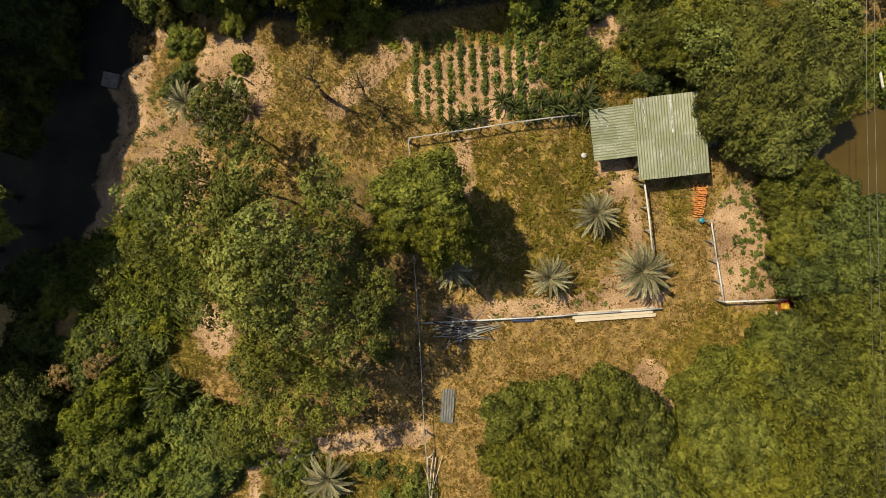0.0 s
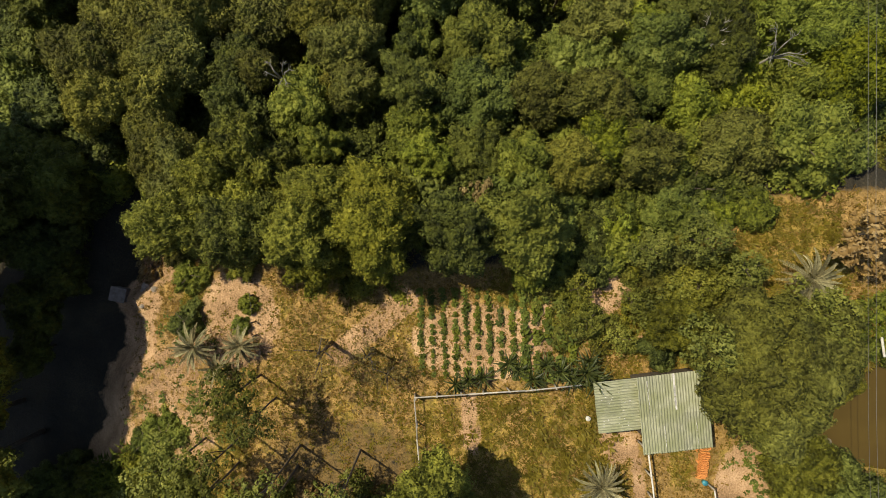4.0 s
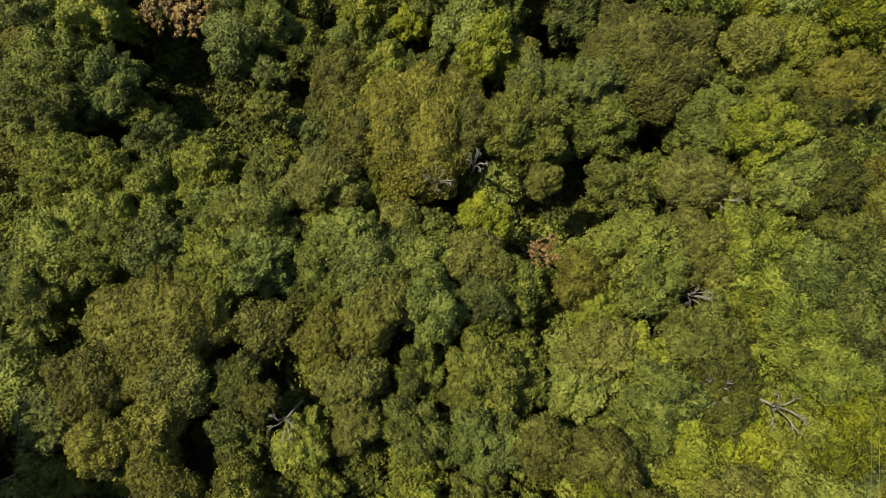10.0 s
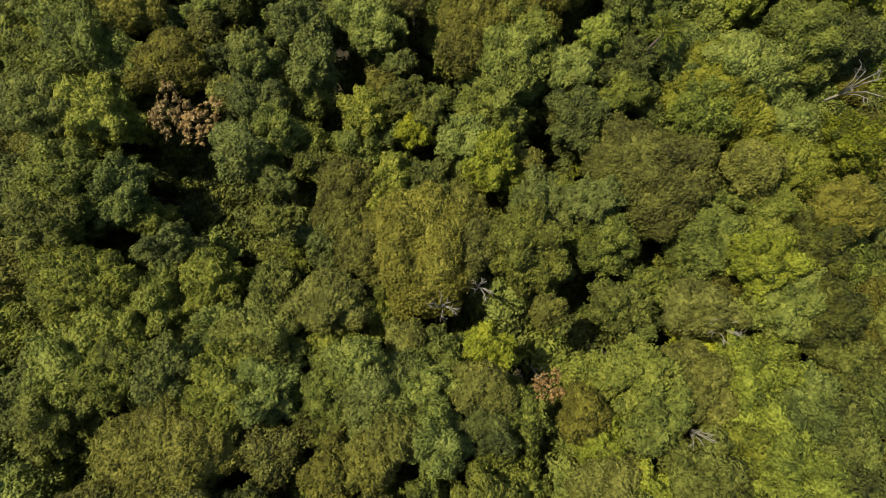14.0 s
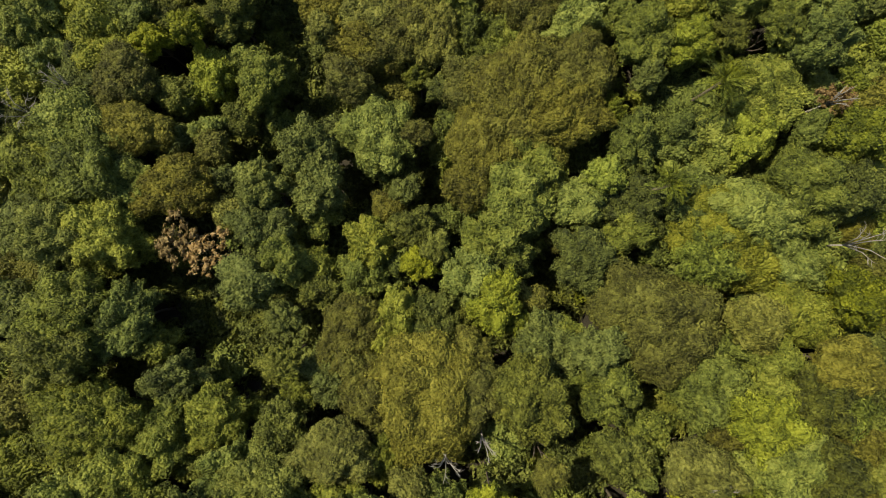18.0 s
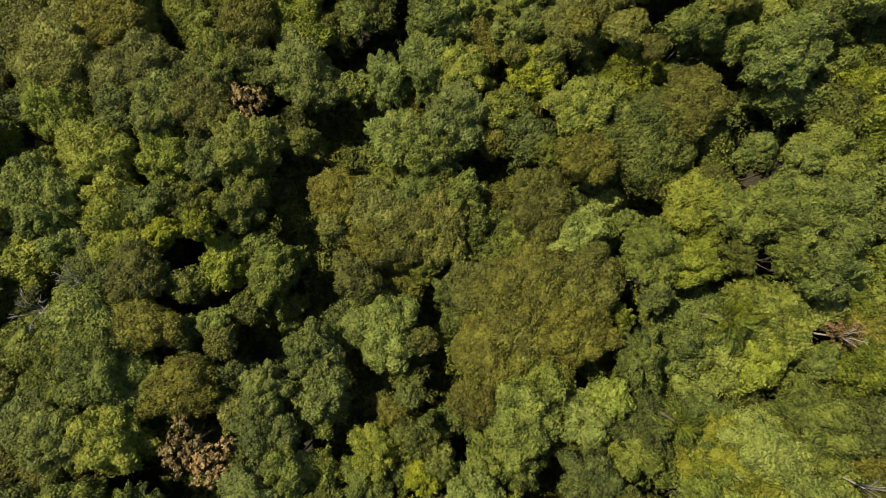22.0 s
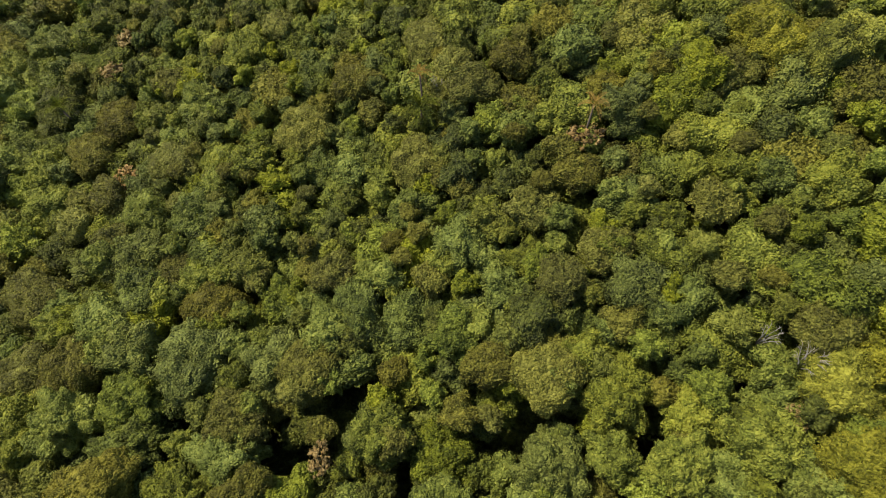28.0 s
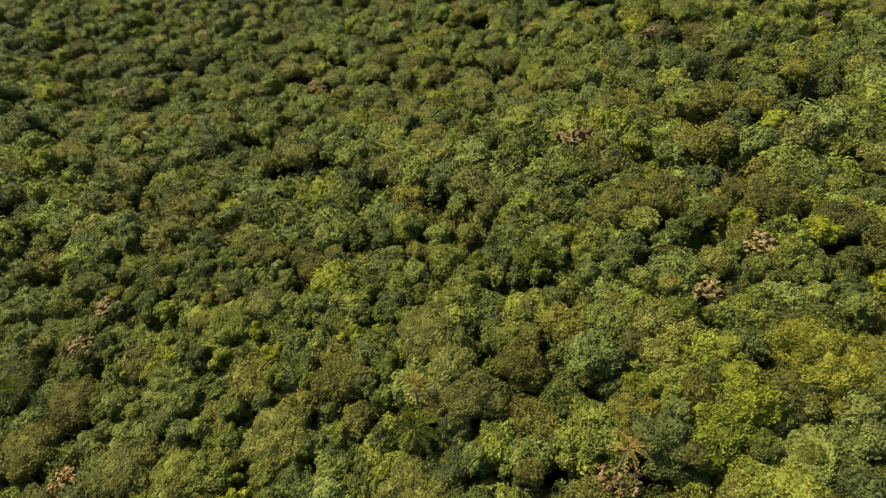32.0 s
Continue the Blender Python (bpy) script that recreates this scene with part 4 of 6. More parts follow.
STANDS["the near edge of the far wood"] = [
    ("olive", 24.4, 112.4, 2.8), ("broad", 29.6, 113.5, 3.3), ("broad", 34.0, 112.0, 3.2), ("broad", 22.2, 110.4, 2.3), ("olive", 15.8, 111.1, 2.0), ("broad", 30.0, 107.2, 3.2),
    ("broad", 5.3, 114.6, 3.8), ("olive", 11.0, 112.6, 3.6), ("lime", 6.4, 107.9, 3.4), ("broad", -1.5, 108.1, 3.8), ("broad", -6.0, 108.0, 2.6), ("broad", 0.3, 115.7, 3.3),
    ("broad", -10.4, 106.5, 1.9), ("lime", -22.4, 115.2, 3.5), ("olive", -27.6, 114.7, 3.4), ("broad", -35.3, 115.7, 3.5), ("olive", -45.0, 114.3, 4.8), ("olive", -50.3, 108.9, 4.7),
    ("olive", -41.1, 106.9, 4.6), ("broad", -31.6, 109.6, 3.0), ("broad", -27.4, 109.0, 3.0), ("broad", -20.4, 107.7, 3.6), ("dark", -32.4, 105.2, 3.2),
]
STANDS["valley wood, west"] = [
    ("dark", -52.1, 147.5, 4.9), ("dark", -60.9, 148.0, 3.4), ("broad", -75.0, 159.9, 4.7), ("olive", -60.9, 158.9, 3.1), ("broad", -81.2, 171.8, 5.1), ("olive", -68.6, 169.3, 3.9),
    ("olive", -65.7, 176.5, 4.5), ("dark", -80.1, 180.8, 5.3), ("broad", -88.0, 190.3, 4.4), ("broad", -78.2, 192.8, 4.4), ("broad", -63.9, 188.2, 4.7), ("broad", -54.1, 187.4, 4.6),
    ("broad", -49.6, 177.9, 3.9), ("dark", -41.8, 177.4, 4.3), ("broad", -41.6, 187.2, 4.4), ("broad", -32.1, 187.6, 4.3), ("broad", -27.7, 178.0, 3.6), ("olive", -20.4, 174.2, 3.5),
    ("olive", -50.5, 164.3, 4.0), ("broad", -40.7, 163.6, 4.0), ("dark", -34.1, 155.5, 4.1), ("broad", -43.2, 154.6, 4.2), ("broad", -52.1, 155.4, 3.9), ("dark", -35.2, 148.2, 4.0),
    ("olive", -24.7, 147.2, 2.7), ("olive", -27.7, 167.2, 4.3), ("broad", -25.3, 161.4, 4.2), ("broad", -18.7, 165.1, 3.7), ("broad", -24.0, 151.9, 3.5),
]
STANDS["valley wood, middle"] = [
    ("broad", -14.7, 158.6, 3.5), ("olive", -9.8, 158.8, 3.8), ("broad", -9.5, 153.2, 3.7), ("lime", -13.7, 146.4, 4.4), ("lime", -9.1, 144.3, 3.6), ("broad", -3.4, 145.9, 3.5),
    ("dark", -2.1, 151.9, 2.9), ("olive", 2.8, 158.8, 3.3), ("broad", 7.2, 162.1, 3.3), ("olive", 5.3, 149.5, 3.1), ("dry", 11.7, 157.6, 2.4), ("olive", 10.6, 153.2, 2.7),
    ("broad", 6.5, 143.9, 4.0), ("olive", 12.9, 142.6, 3.1), ("dark", 19.0, 145.5, 2.5), ("broad", 16.6, 148.9, 3.2), ("broad", 21.7, 152.6, 3.2), ("broad", 25.7, 155.9, 3.3),
    ("broad", 28.9, 151.5, 3.1), ("olive", 23.8, 146.5, 2.4), ("dark", 23.6, 139.7, 2.3), ("dark", -5.2, 161.0, 3.4), ("broad", 2.4, 176.8, 3.2), ("olive", -2.3, 169.0, 3.5),
    ("olive", -5.6, 174.0, 2.8), ("olive", -9.2, 179.7, 4.2), ("broad", -14.6, 180.2, 3.5), ("dark", 6.9, 173.3, 3.5),
]
STANDS["valley wood, east"] = [
    ("broad", 27.4, 140.6, 2.9), ("lime", 29.9, 143.5, 2.3), ("dark", 30.7, 140.2, 1.7), ("broad", 32.9, 145.8, 2.6), ("dark", 35.2, 139.7, 2.8), ("broad", 36.6, 148.8, 3.0),
    ("broad", 36.0, 156.6, 3.1), ("gum", 35.1, 167.7, 4.0), ("gum", 39.1, 165.0, 3.9), ("gum", 32.6, 170.1, 3.4), ("gum", 43.0, 167.0, 3.3), ("lime", 22.4, 162.4, 3.4),
    ("lime", 26.1, 165.4, 3.1), ("broad", 29.9, 159.4, 3.0), ("broad", 20.0, 168.5, 2.9), ("broad", 15.7, 173.5, 3.0), ("olive", 14.8, 165.1, 2.9),
]
# openings in the canopy: x, y, half width, half depth
OPENINGS = []
OPENINGS += [
    (-21.1, 53.2, 2.5, 1.7), (18.6, 53.0, 1.6, 1.5), (8.8, 46.3, 1.3, 2.3), (11.2, 47.6, 0.8, 2.6), (7.4, 36.4, 1.4, 1.0), (-12.8, 32.5, 0.5, 1.7),
    (-11.2, 25.7, 0.9, 0.7), (-18.7, 28.0, 0.9, 0.7), (-3.9, 35.8, 0.4, 0.9), (-31.9, 35.8, 0.9, 0.5), (4.9, 25.2, 0.7, 0.5), (0.1, 22.9, 0.4, 1.2),
    (-7.2, 27.3, 0.8, 0.5), (-26.6, 60.0, 3.7, 2.4), (-30.4, 61.8, 1.6, 2.2), (-22.8, 55.0, 2.9, 2.4), (-19.0, 53.0, 1.1, 1.4), (-14.9, 55.5, 0.7, 1.5),
    (-19.3, 48.4, 0.7, 1.1), (10.7, 60.6, 2.0, 1.0), (11.7, 49.1, 0.8, 1.9), (9.8, 45.9, 1.3, 1.8), (5.5, 42.9, 0.9, 1.1), (3.9, 57.3, 0.7, 1.1),
]
OPENINGS += [
    (-31.5, 35.4, 1.0, 0.6), (-36.4, 37.7, 0.6, 1.4), (-3.9, 34.4, 0.4, 0.8), (-33.9, 53.6, 2.1, 0.8), (-11.8, 66.3, 0.6, 2.8), (-17.9, 53.4, 1.6, 0.7),
    (-15.2, 56.7, 0.8, 1.4), (-19.4, 47.8, 0.7, 1.0), (-12.6, 64.0, 0.7, 1.7), (-18.4, 73.0, 0.6, 2.9), (-5.2, 70.1, 0.8, 0.7), (3.8, 56.1, 0.9, 1.7),
    (-2.2, 46.6, 1.7, 0.6), (0.2, 67.3, 0.5, 1.8), (6.7, 62.9, 0.6, 0.5), (-23.1, 88.9, 3.7, 1.0), (-16.8, 85.4, 1.4, 3.0), (-17.8, 79.8, 1.3, 2.2),
    (-23.0, 76.7, 1.5, 1.4), (-22.2, 75.1, 0.8, 1.8), (-32.6, 85.5, 0.8, 3.6), (-13.4, 66.3, 0.8, 3.4), (-4.4, 70.5, 1.4, 0.8), (-2.4, 74.3, 1.0, 1.7),
]
OPENINGS += [
    (-4.0, 79.5, 0.8, 1.8), (-34.3, 62.5, 2.0, 1.1), (-27.4, 55.7, 1.1, 1.6), (-14.8, 58.0, 1.1, 1.3), (8.4, 63.2, 0.8, 1.9), (-2.0, 64.2, 0.8, 1.2),
    (30.5, 78.9, 0.6, 1.2), (1.7, 46.4, 1.0, 0.7), (17.1, 80.5, 0.8, 1.3), (-46.7, 82.7, 1.5, 1.8), (-15.0, 100.9, 3.8, 3.6), (-20.7, 92.0, 1.9, 3.7),
    (-19.2, 88.3, 2.2, 1.5), (-16.3, 82.2, 1.8, 2.4), (-27.8, 80.5, 1.8, 1.0), (-31.8, 87.8, 0.9, 2.8), (-3.2, 72.5, 1.6, 1.3), (-10.1, 71.1, 0.8, 0.8),
    (-16.2, 66.3, 1.3, 0.9), (0.8, 96.4, 1.5, 1.8), (6.4, 96.1, 1.3, 1.1), (27.6, 95.1, 1.0, 1.2), (17.7, 79.6, 1.7, 0.7), (9.5, 63.4, 0.5, 2.0),
]
OPENINGS += [
    (11.1, 59.7, 1.0, 1.1), (19.2, 90.9, 1.0, 1.3), (31.8, 99.8, 3.2, 1.0), (26.7, 85.8, 1.3, 0.6), (-48.3, 81.0, 1.3, 2.4), (-23.5, 120.9, 3.5, 1.6),
    (-16.3, 126.1, 1.3, 3.0), (-14.2, 111.1, 3.7, 2.8), (-15.4, 97.3, 3.2, 2.3), (-20.8, 89.8, 1.8, 3.7), (-17.8, 84.2, 1.3, 2.7), (-9.8, 116.4, 1.0, 2.1),
    (0.4, 122.8, 2.8, 1.1), (6.2, 124.1, 2.3, 0.8), (20.5, 113.7, 3.6, 0.9), (28.7, 101.5, 2.2, 0.9), (10.9, 106.6, 2.2, 0.9), (28.3, 96.6, 1.2, 0.8),
    (22.1, 96.2, 1.7, 0.6), (17.7, 91.4, 1.1, 0.7), (-0.9, 117.0, 1.2, 1.0), (25.6, 104.9, 0.6, 1.4), (1.6, 106.2, 0.8, 2.0), (-4.1, 82.7, 0.7, 2.3),
]
OPENINGS += [
    (15.8, 123.4, 1.3, 1.0), (-38.6, 112.9, 4.2, 0.6), (0.8, 143.0, 1.7, 2.7), (-4.5, 132.3, 1.3, 1.9), (-38.5, 124.3, 1.5, 1.9), (-27.2, 131.5, 1.6, 1.7),
    (4.5, 160.1, 3.0, 1.0), (-23.9, 149.0, 1.9, 1.2), (16.0, 139.9, 1.1, 1.5), (17.7, 129.9, 1.2, 1.2), (29.0, 190.5, 2.4, 1.5), (-44.2, 215.6, 3.4, 2.1),
    (2.0, 171.7, 1.8, 2.1), (-48.7, 170.3, 2.2, 2.3),
]
# bare trees: x, y, spread of the branches
DEAD = [(34.7, 66.8, 1.9), (17.9, 38.6, 1.3), (22.7, 31.1, 1.8), (29.2, 129.2, 1.4), (36.0, 128.9, 1.6), (26.0, 131.3, 1.3), (28.6, 128.8, 1.8), (2.0, 49.2, 1.0), (-11.9, 29.8, 1.2), (18.1, 32.5, 1.3), (-1.2, 47.6, 1.4), (-45.3, 79.0, 2.6), (-41.8, 82.0, 1.6), (33.3, 79.8, 1.0), (21.1, 46.1, 1.6), (-7.5, 169.9, 1.2),]
# forest palms: x, y, size, withered
FOREST_PALMS = [(22.9, 81.2, 1.0, False), (18.3, 71.8, 0.8, False), (-9.6, 164.6, 1.1, False), (-9.9, 169.5, 0.8, True), (11.9, 159.4, 0.9, True), (-76.5, 178.1, 1.1, False),]


# ---- the forest ----
def room(x, y):
    """Distance from the nearest opening in the canopy, below 0 inside it."""
    best = 99.0
    for a, b, rx, ry in OPENINGS:
        dx, dy = x - a, y - b
        if abs(dx) < 9 and abs(dy) < 9:
            u = max(math.hypot(dx / max(rx, 0.4), dy / max(ry, 0.4)), 1e-3)
            best = min(best, math.hypot(dx, dy) * (1 - 1 / u) if u > 1 else -min(rx, ry) * (1 - u))
    return best


def forest_edge(x):
    return float(np.interp(x, EDGE_X, EDGE_Y))


def in_ravine(x, y):
    """The bare hollow west of the clearing."""
    return -31 < x < -22.5 and y < 24.5


def forest():
    rng = random.Random(11)
    cells = {}

    def note(x, y, r):
        cells.setdefault((int(x // 8), int(y // 8)), []).append((x, y, r))

    def free(x, y, r, tight):
        for i in (-1, 0, 1):
            for j in (-1, 0, 1):
                for a, b, c in cells.get((int(x // 8) + i, int(y // 8) + j), ()):
                    if math.hypot(x - a, y - b) < tight * (r + c):
                        return False
        return True

    for group, trees in STANDS.items():
        for kind, x, y, r in trees:
            r *= 1.0 if x < -6 else 0.93 if x > 8 and 36 < y < 108 else 0.97 if y > 108 else 1.06
            gap = room(x, y)
            if (gap < 0.35 and r < 4.5) or in_ravine(x, y):
                continue
            r = min(r, max(1.2, gap * 0.97)) if r < 4.5 else r
            # some western trees get darker leaves, standing in for the shade there
            if x < -10 and 35 < y < 110 and kind in ("broad", "lime") and rng.random() < 0.4:
                kind = "dark"
            note(x, y, r)
            tree(x, y, r, kind, group=group, far=y > 128)
    # the trees between them
    fill = []
    for r, tries in ((3.2, 3000), (2.4, 6000), (1.7, 12000)):
        for _ in range(tries):
            x, y = rng.uniform(-56, 52), rng.uniform(17, 130)
            if y < forest_edge(x) + r * 0.7 or in_ravine(x, y) or room(x, y) < 0.95 * r or not free(x, y, r, 0.95 if x < -8 and rng.random() < 0.85 else 0.70):
                continue
            note(x, y, r)
            # mostly dark leaves in the west: its deeper shade put into colour
            kind = rng.choice(("broad", "broad", "broad", "dark", "olive", "lime") if x > -5 else ("broad", "dark", "dark", "dark", "olive", "broad"))
            fill.append((x, y, float(tops(x, y)) - (rng.uniform(1.5, 5.0) if x < -6 else rng.uniform(2.8, 5.2) if x > 8 and y > 36 else rng.uniform(1.8, 4.5)), r, kind))
    thicket("young_trees", fill, "young green trees filling the canopy between the big ones", "trees")
    # far woods on both sides and beyond
    far = []
    for r, tries in ((3.6, 3000), (2.7, 9000), (1.9, 9000)):
        for _ in range(tries):
            y = rng.uniform(95, 385)
            x = rng.uniform(-60 - max(0, y - 100) * 0.58, 50 + max(0, y - 125) * 0.5)
            if (y < 130 and -56 < x < 52) or (y > 220 and r < 2.5) or not free(x, y, r, 0.66):
                continue
            note(x, y, r)
            far.append((x, y, float(tops(x, y)) + rng.uniform(-3.4, 2.0), r, rng.choice(("broad", "broad", "olive", "dark", "broad", "dark", "lime", "broad", "olive") if rng.random() > 0.009 else ("dry",))))
    thicket("far_woods", [s for s in far if s[1] < 150], "mixed green woodland covering the slope", "woodland")
    thicket("distant_woods", [s for s in far if 150 <= s[1] < 205], "mixed green woodland covering the far slope", "woodland", DISTANT)
    thicket("farthest_woods", [s for s in far if s[1] >= 205], "mixed green woodland on the farthest slope", "woodland", FARTHEST)
    # slender trees that crowd the slope
    slim = []
    for _ in range(9000):
        x, y, r = rng.uniform(-75, 62), rng.uniform(108, 205), rng.uniform(1.1, 1.8)
        if not -35 - 0.5 * max(0, y - 125) < x < 40 + 0.4 * max(0, y - 125) or (x < 3 and (y < 122 or rng.random() < 0.4)) or room(x, y) < r or any(math.hypot(x - q[0], y - q[1]) < 1.25 * (r + q[3]) for q in slim):
            continue
        slim.append((x, y, float(tops(x, y)) + rng.uniform(-0.6, 0.9), r, rng.choice(("broad", "lime", "dark", "broad", "olive"))))
    thicket("slender_trees", slim, "slender green trees crowding the slope", "trees")
    # the woods go on to both sides
    aside = []
    for r, tries in ((4.4, 2500), (3.2, 2500)):
        for _ in range(tries):
            x, y = rng.choice((rng.uniform(-86, -54), rng.uniform(50, 82))), rng.uniform(24, 135)
            if free(x, y, r, 0.66):
                note(x, y, r)
                aside.append((x, y, float(tops(x, y)) + rng.uniform(-1.5, 1.2), r, rng.choice(("broad", "dark", "olive", "broad"))))
    thicket("outer_woods", aside, "mixed green woodland on the slopes to both sides", "woodland", LOW)
    # bushes along the forest's edge above the palms
    verge = []
    for _ in range(50):
        x = rng.uniform(5, 21)
        y = forest_edge(x) + rng.uniform(-1.5, 1.2)
        verge.append((x, y, land_at(x, y) + rng.uniform(0.8, 2.0), rng.uniform(0.7, 1.5), rng.choice(("broad", "lime", "dark", "broad"))))
    thicket("verge_bushes", verge, "green bushes along the edge of the forest", "bushes")
    # undergrowth on the forest floor
    low = []
    for _ in range(3200):
        x, y = rng.uniform(-56, 50), rng.uniform(17, 165)
        r = rng.uniform(1.2, 2.2)
        if y < forest_edge(x) + 1 or in_ravine(x, y) or  not free(x, y, 0.2, 0.8):
            continue
        low.append((x, y, land_at(x, y) + (rng.uniform(0.4, 1.6) if room(x, y) < 0.8 else rng.uniform(1.0, 3.5) + (2.5 if y > 40 and x > -4 else 1.5 if y > 40 else 0.0)), r, rng.choice(("dark", "dark", "broad"))))
    for _ in range(800):
        y = rng.uniform(128, 240)
        x = rng.uniform(-60 - max(0, y - 100) * 0.5, 50 + max(0, y - 125) * 0.45)
        low.append((x, y, float(tops(x, y)) - rng.uniform(4.8, 6.8), 2.6, rng.choice(("dark", "broad"))))
    # only dark-leaved plants in the openings, added in place of deep shade
    for a, b, rx, ry in OPENINGS:
        for _ in range(int(5 + 2.0 * rx * ry)):
            x, y = a + rng.uniform(-1.2, 1.2) * max(rx, 1.2), b + rng.uniform(-1.2, 1.2) * max(ry, 1.2)
            low.append((x, y, land_at(x, y) + rng.uniform(1.2, 2.8), rng.uniform(1.3, 2.1), "dark"))
    thicket("undergrowth", low, "leafy undergrowth on the forest floor, dark-toned for shade in the openings", "undergrowth", LOW)


forest()


def dead_tree(x, y, spread, top, lean=0.0, label="bare dead tree with bleached grey branches"):
    """A leafless crown of forking branches that rises out of the canopy."""
    rng = random.Random(int(x * 13 + y * 7))
    base = land_at(x, y)
    h = top - base
    ob = empty("dead_tree", pose(x, y, base), label, "tree", "dead trees")
    part("trunk", tube([(0, 0, -0.1), (lean * 0.3, 0.05, h * 0.5), (lean, 0, h * 0.82)], [0.16, 0.12, 0.07], 7), PALE_BARK, ob)
    for i in range(7):
        a = i * 2.4 + rng.uniform(-0.4, 0.4)
        r = spread * rng.uniform(0.6, 1.1)
        z = h * rng.uniform(0.72, 0.82)
        tip = (lean + r * math.cos(a), r * math.sin(a), h + rng.uniform(-0.5, 0.35))
        mid = (lean + 0.45 * r * math.cos(a + 0.25), 0.45 * r * math.sin(a + 0.25), z + 0.62 * (h - z))
        bm = tube([(lean * 0.9, 0, z), mid, tip], [0.06, 0.045, 0.018], 5)
        for _ in range(4):
            b = a + rng.uniform(-1.1, 1.1)
            q = rng.uniform(0.3, 0.9)
            s0 = tuple(m + (t - m) * q for m, t in zip(mid, tip))
            l = spread * rng.uniform(0.25, 0.5)
            tube([s0, (s0[0] + 0.5 * l * math.cos(b), s0[1] + 0.5 * l * math.sin(b), s0[2] + 0.15), (s0[0] + l * math.cos(b + 0.3), s0[1] + l * math.sin(b + 0.3), s0[2] + 0.2)], [0.025, 0.018, 0.008], 4, bm)
        part("branch", bm, PALE_BARK, ob)


for x, y, spread in DEAD:
    dead_tree(x, y, 0.85 * spread, float(tops(x, y)) + 0.8)


# ---- more materials ----
def worn(name, a, b, scale=6.0, rough=0.8, metal=0.0, grain=None, bump=0.4):
    """Weathered stuff: two tones in patches and grain, each piece a little different."""
    n = Nodes(name, rough, metal)
    tc = n.add("TexCoord").outputs["Object"]
    where = n.add("Mapping", {"Vector": tc, "Scale": grain}).outputs[0] if grain else tc
    fine, wide = n.noise(scale, 6.0, where), n.noise(scale * 0.15, 3.0)
    each = n.add("ObjectInfo").outputs["Random"]
    f = n.math("ADD", n.math("MULTIPLY", fine, 0.6), n.math("ADD", n.math("MULTIPLY", wide, 0.25), n.math("MULTIPLY", each, 0.15)))
    n.bump(fine, bump, 0.01)
    return n.color(n.ramp(f, (0.32, a), (0.68, b)))


WOOD = worn("grey_wood", (0.16, 0.14, 0.11), (0.42, 0.38, 0.32), 5.0, 0.85, grain=(1, 9, 9))
DARK_WOOD = worn("dark_wood", (0.035, 0.028, 0.020), (0.11, 0.085, 0.06), 5.0, 0.85, grain=(9, 9, 1))
PALE_WOOD = worn("pale_wood", (0.42, 0.32, 0.21), (0.66, 0.55, 0.40), 4.0, 0.8, grain=(1, 12, 12))
WHITEWASH = worn("whitewashed_wood", (0.34, 0.32, 0.28), (0.68, 0.65, 0.60), 6.0, 0.85)
RAIL = worn("weathered_rail", (0.20, 0.18, 0.15), (0.50, 0.46, 0.40), 6.0, 0.85)
BRICK = worn("clay_brick", (0.46, 0.15, 0.035), (0.70, 0.30, 0.08), 8.0, 0.9)
STONE = worn("pale_stone", (0.14, 0.11, 0.085), (0.34, 0.29, 0.24), 3.0, 0.95)
RED = worn("red_plastic", (0.32, 0.03, 0.02), (0.50, 0.06, 0.03), 5.0, 0.45)
YELLOW = worn("yellow_plastic", (0.45, 0.28, 0.03), (0.65, 0.42, 0.06), 5.0, 0.45)
BLUE = worn("blue_plastic", (0.03, 0.16, 0.22), (0.06, 0.28, 0.34), 5.0, 0.4)
NAVY = worn("dark_blue_sheet", (0.015, 0.02, 0.05), (0.04, 0.05, 0.11), 5.0, 0.5)
WIRE = worn("wire", (0.10, 0.09, 0.08), (0.20, 0.19, 0.17), 9.0, 0.5, 0.6)


def sheet_material(name, a, b, moss):
    """Fibre-cement sheets with streaks and moss."""
    n = Nodes(name, 0.85)
    tc = n.add("TexCoord").outputs["Object"]
    each = n.add("ObjectInfo").outputs["Random"]
    streak = n.noise(2.2, 5.0, n.add("Mapping", {"Vector": tc, "Scale": (5.0, 0.7, 1.0)}).outputs[0])
    fine = n.noise(22.0, 5.0)
    patch = n.noise(0.9, 5.0)
    c = n.ramp(n.math("ADD", n.math("MULTIPLY", streak, 0.6), n.math("ADD", n.math("MULTIPLY", fine, 0.25), n.math("MULTIPLY", each, 0.15))), (0.36, a), (0.62, b))
    c = n.mix(n.span(patch, 0.38, 0.68, 0.0, 0.75), c, moss)
    n.bump(fine, 0.3, 0.01)
    return n.color(c)


SHEET = sheet_material("mossy_cement_sheet", (0.15, 0.152, 0.10), (0.38, 0.375, 0.26), (0.19, 0.20, 0.09))
GREY_SHEET = sheet_material("grey_sheet", (0.06, 0.06, 0.055), (0.20, 0.195, 0.18), (0.10, 0.10, 0.085))


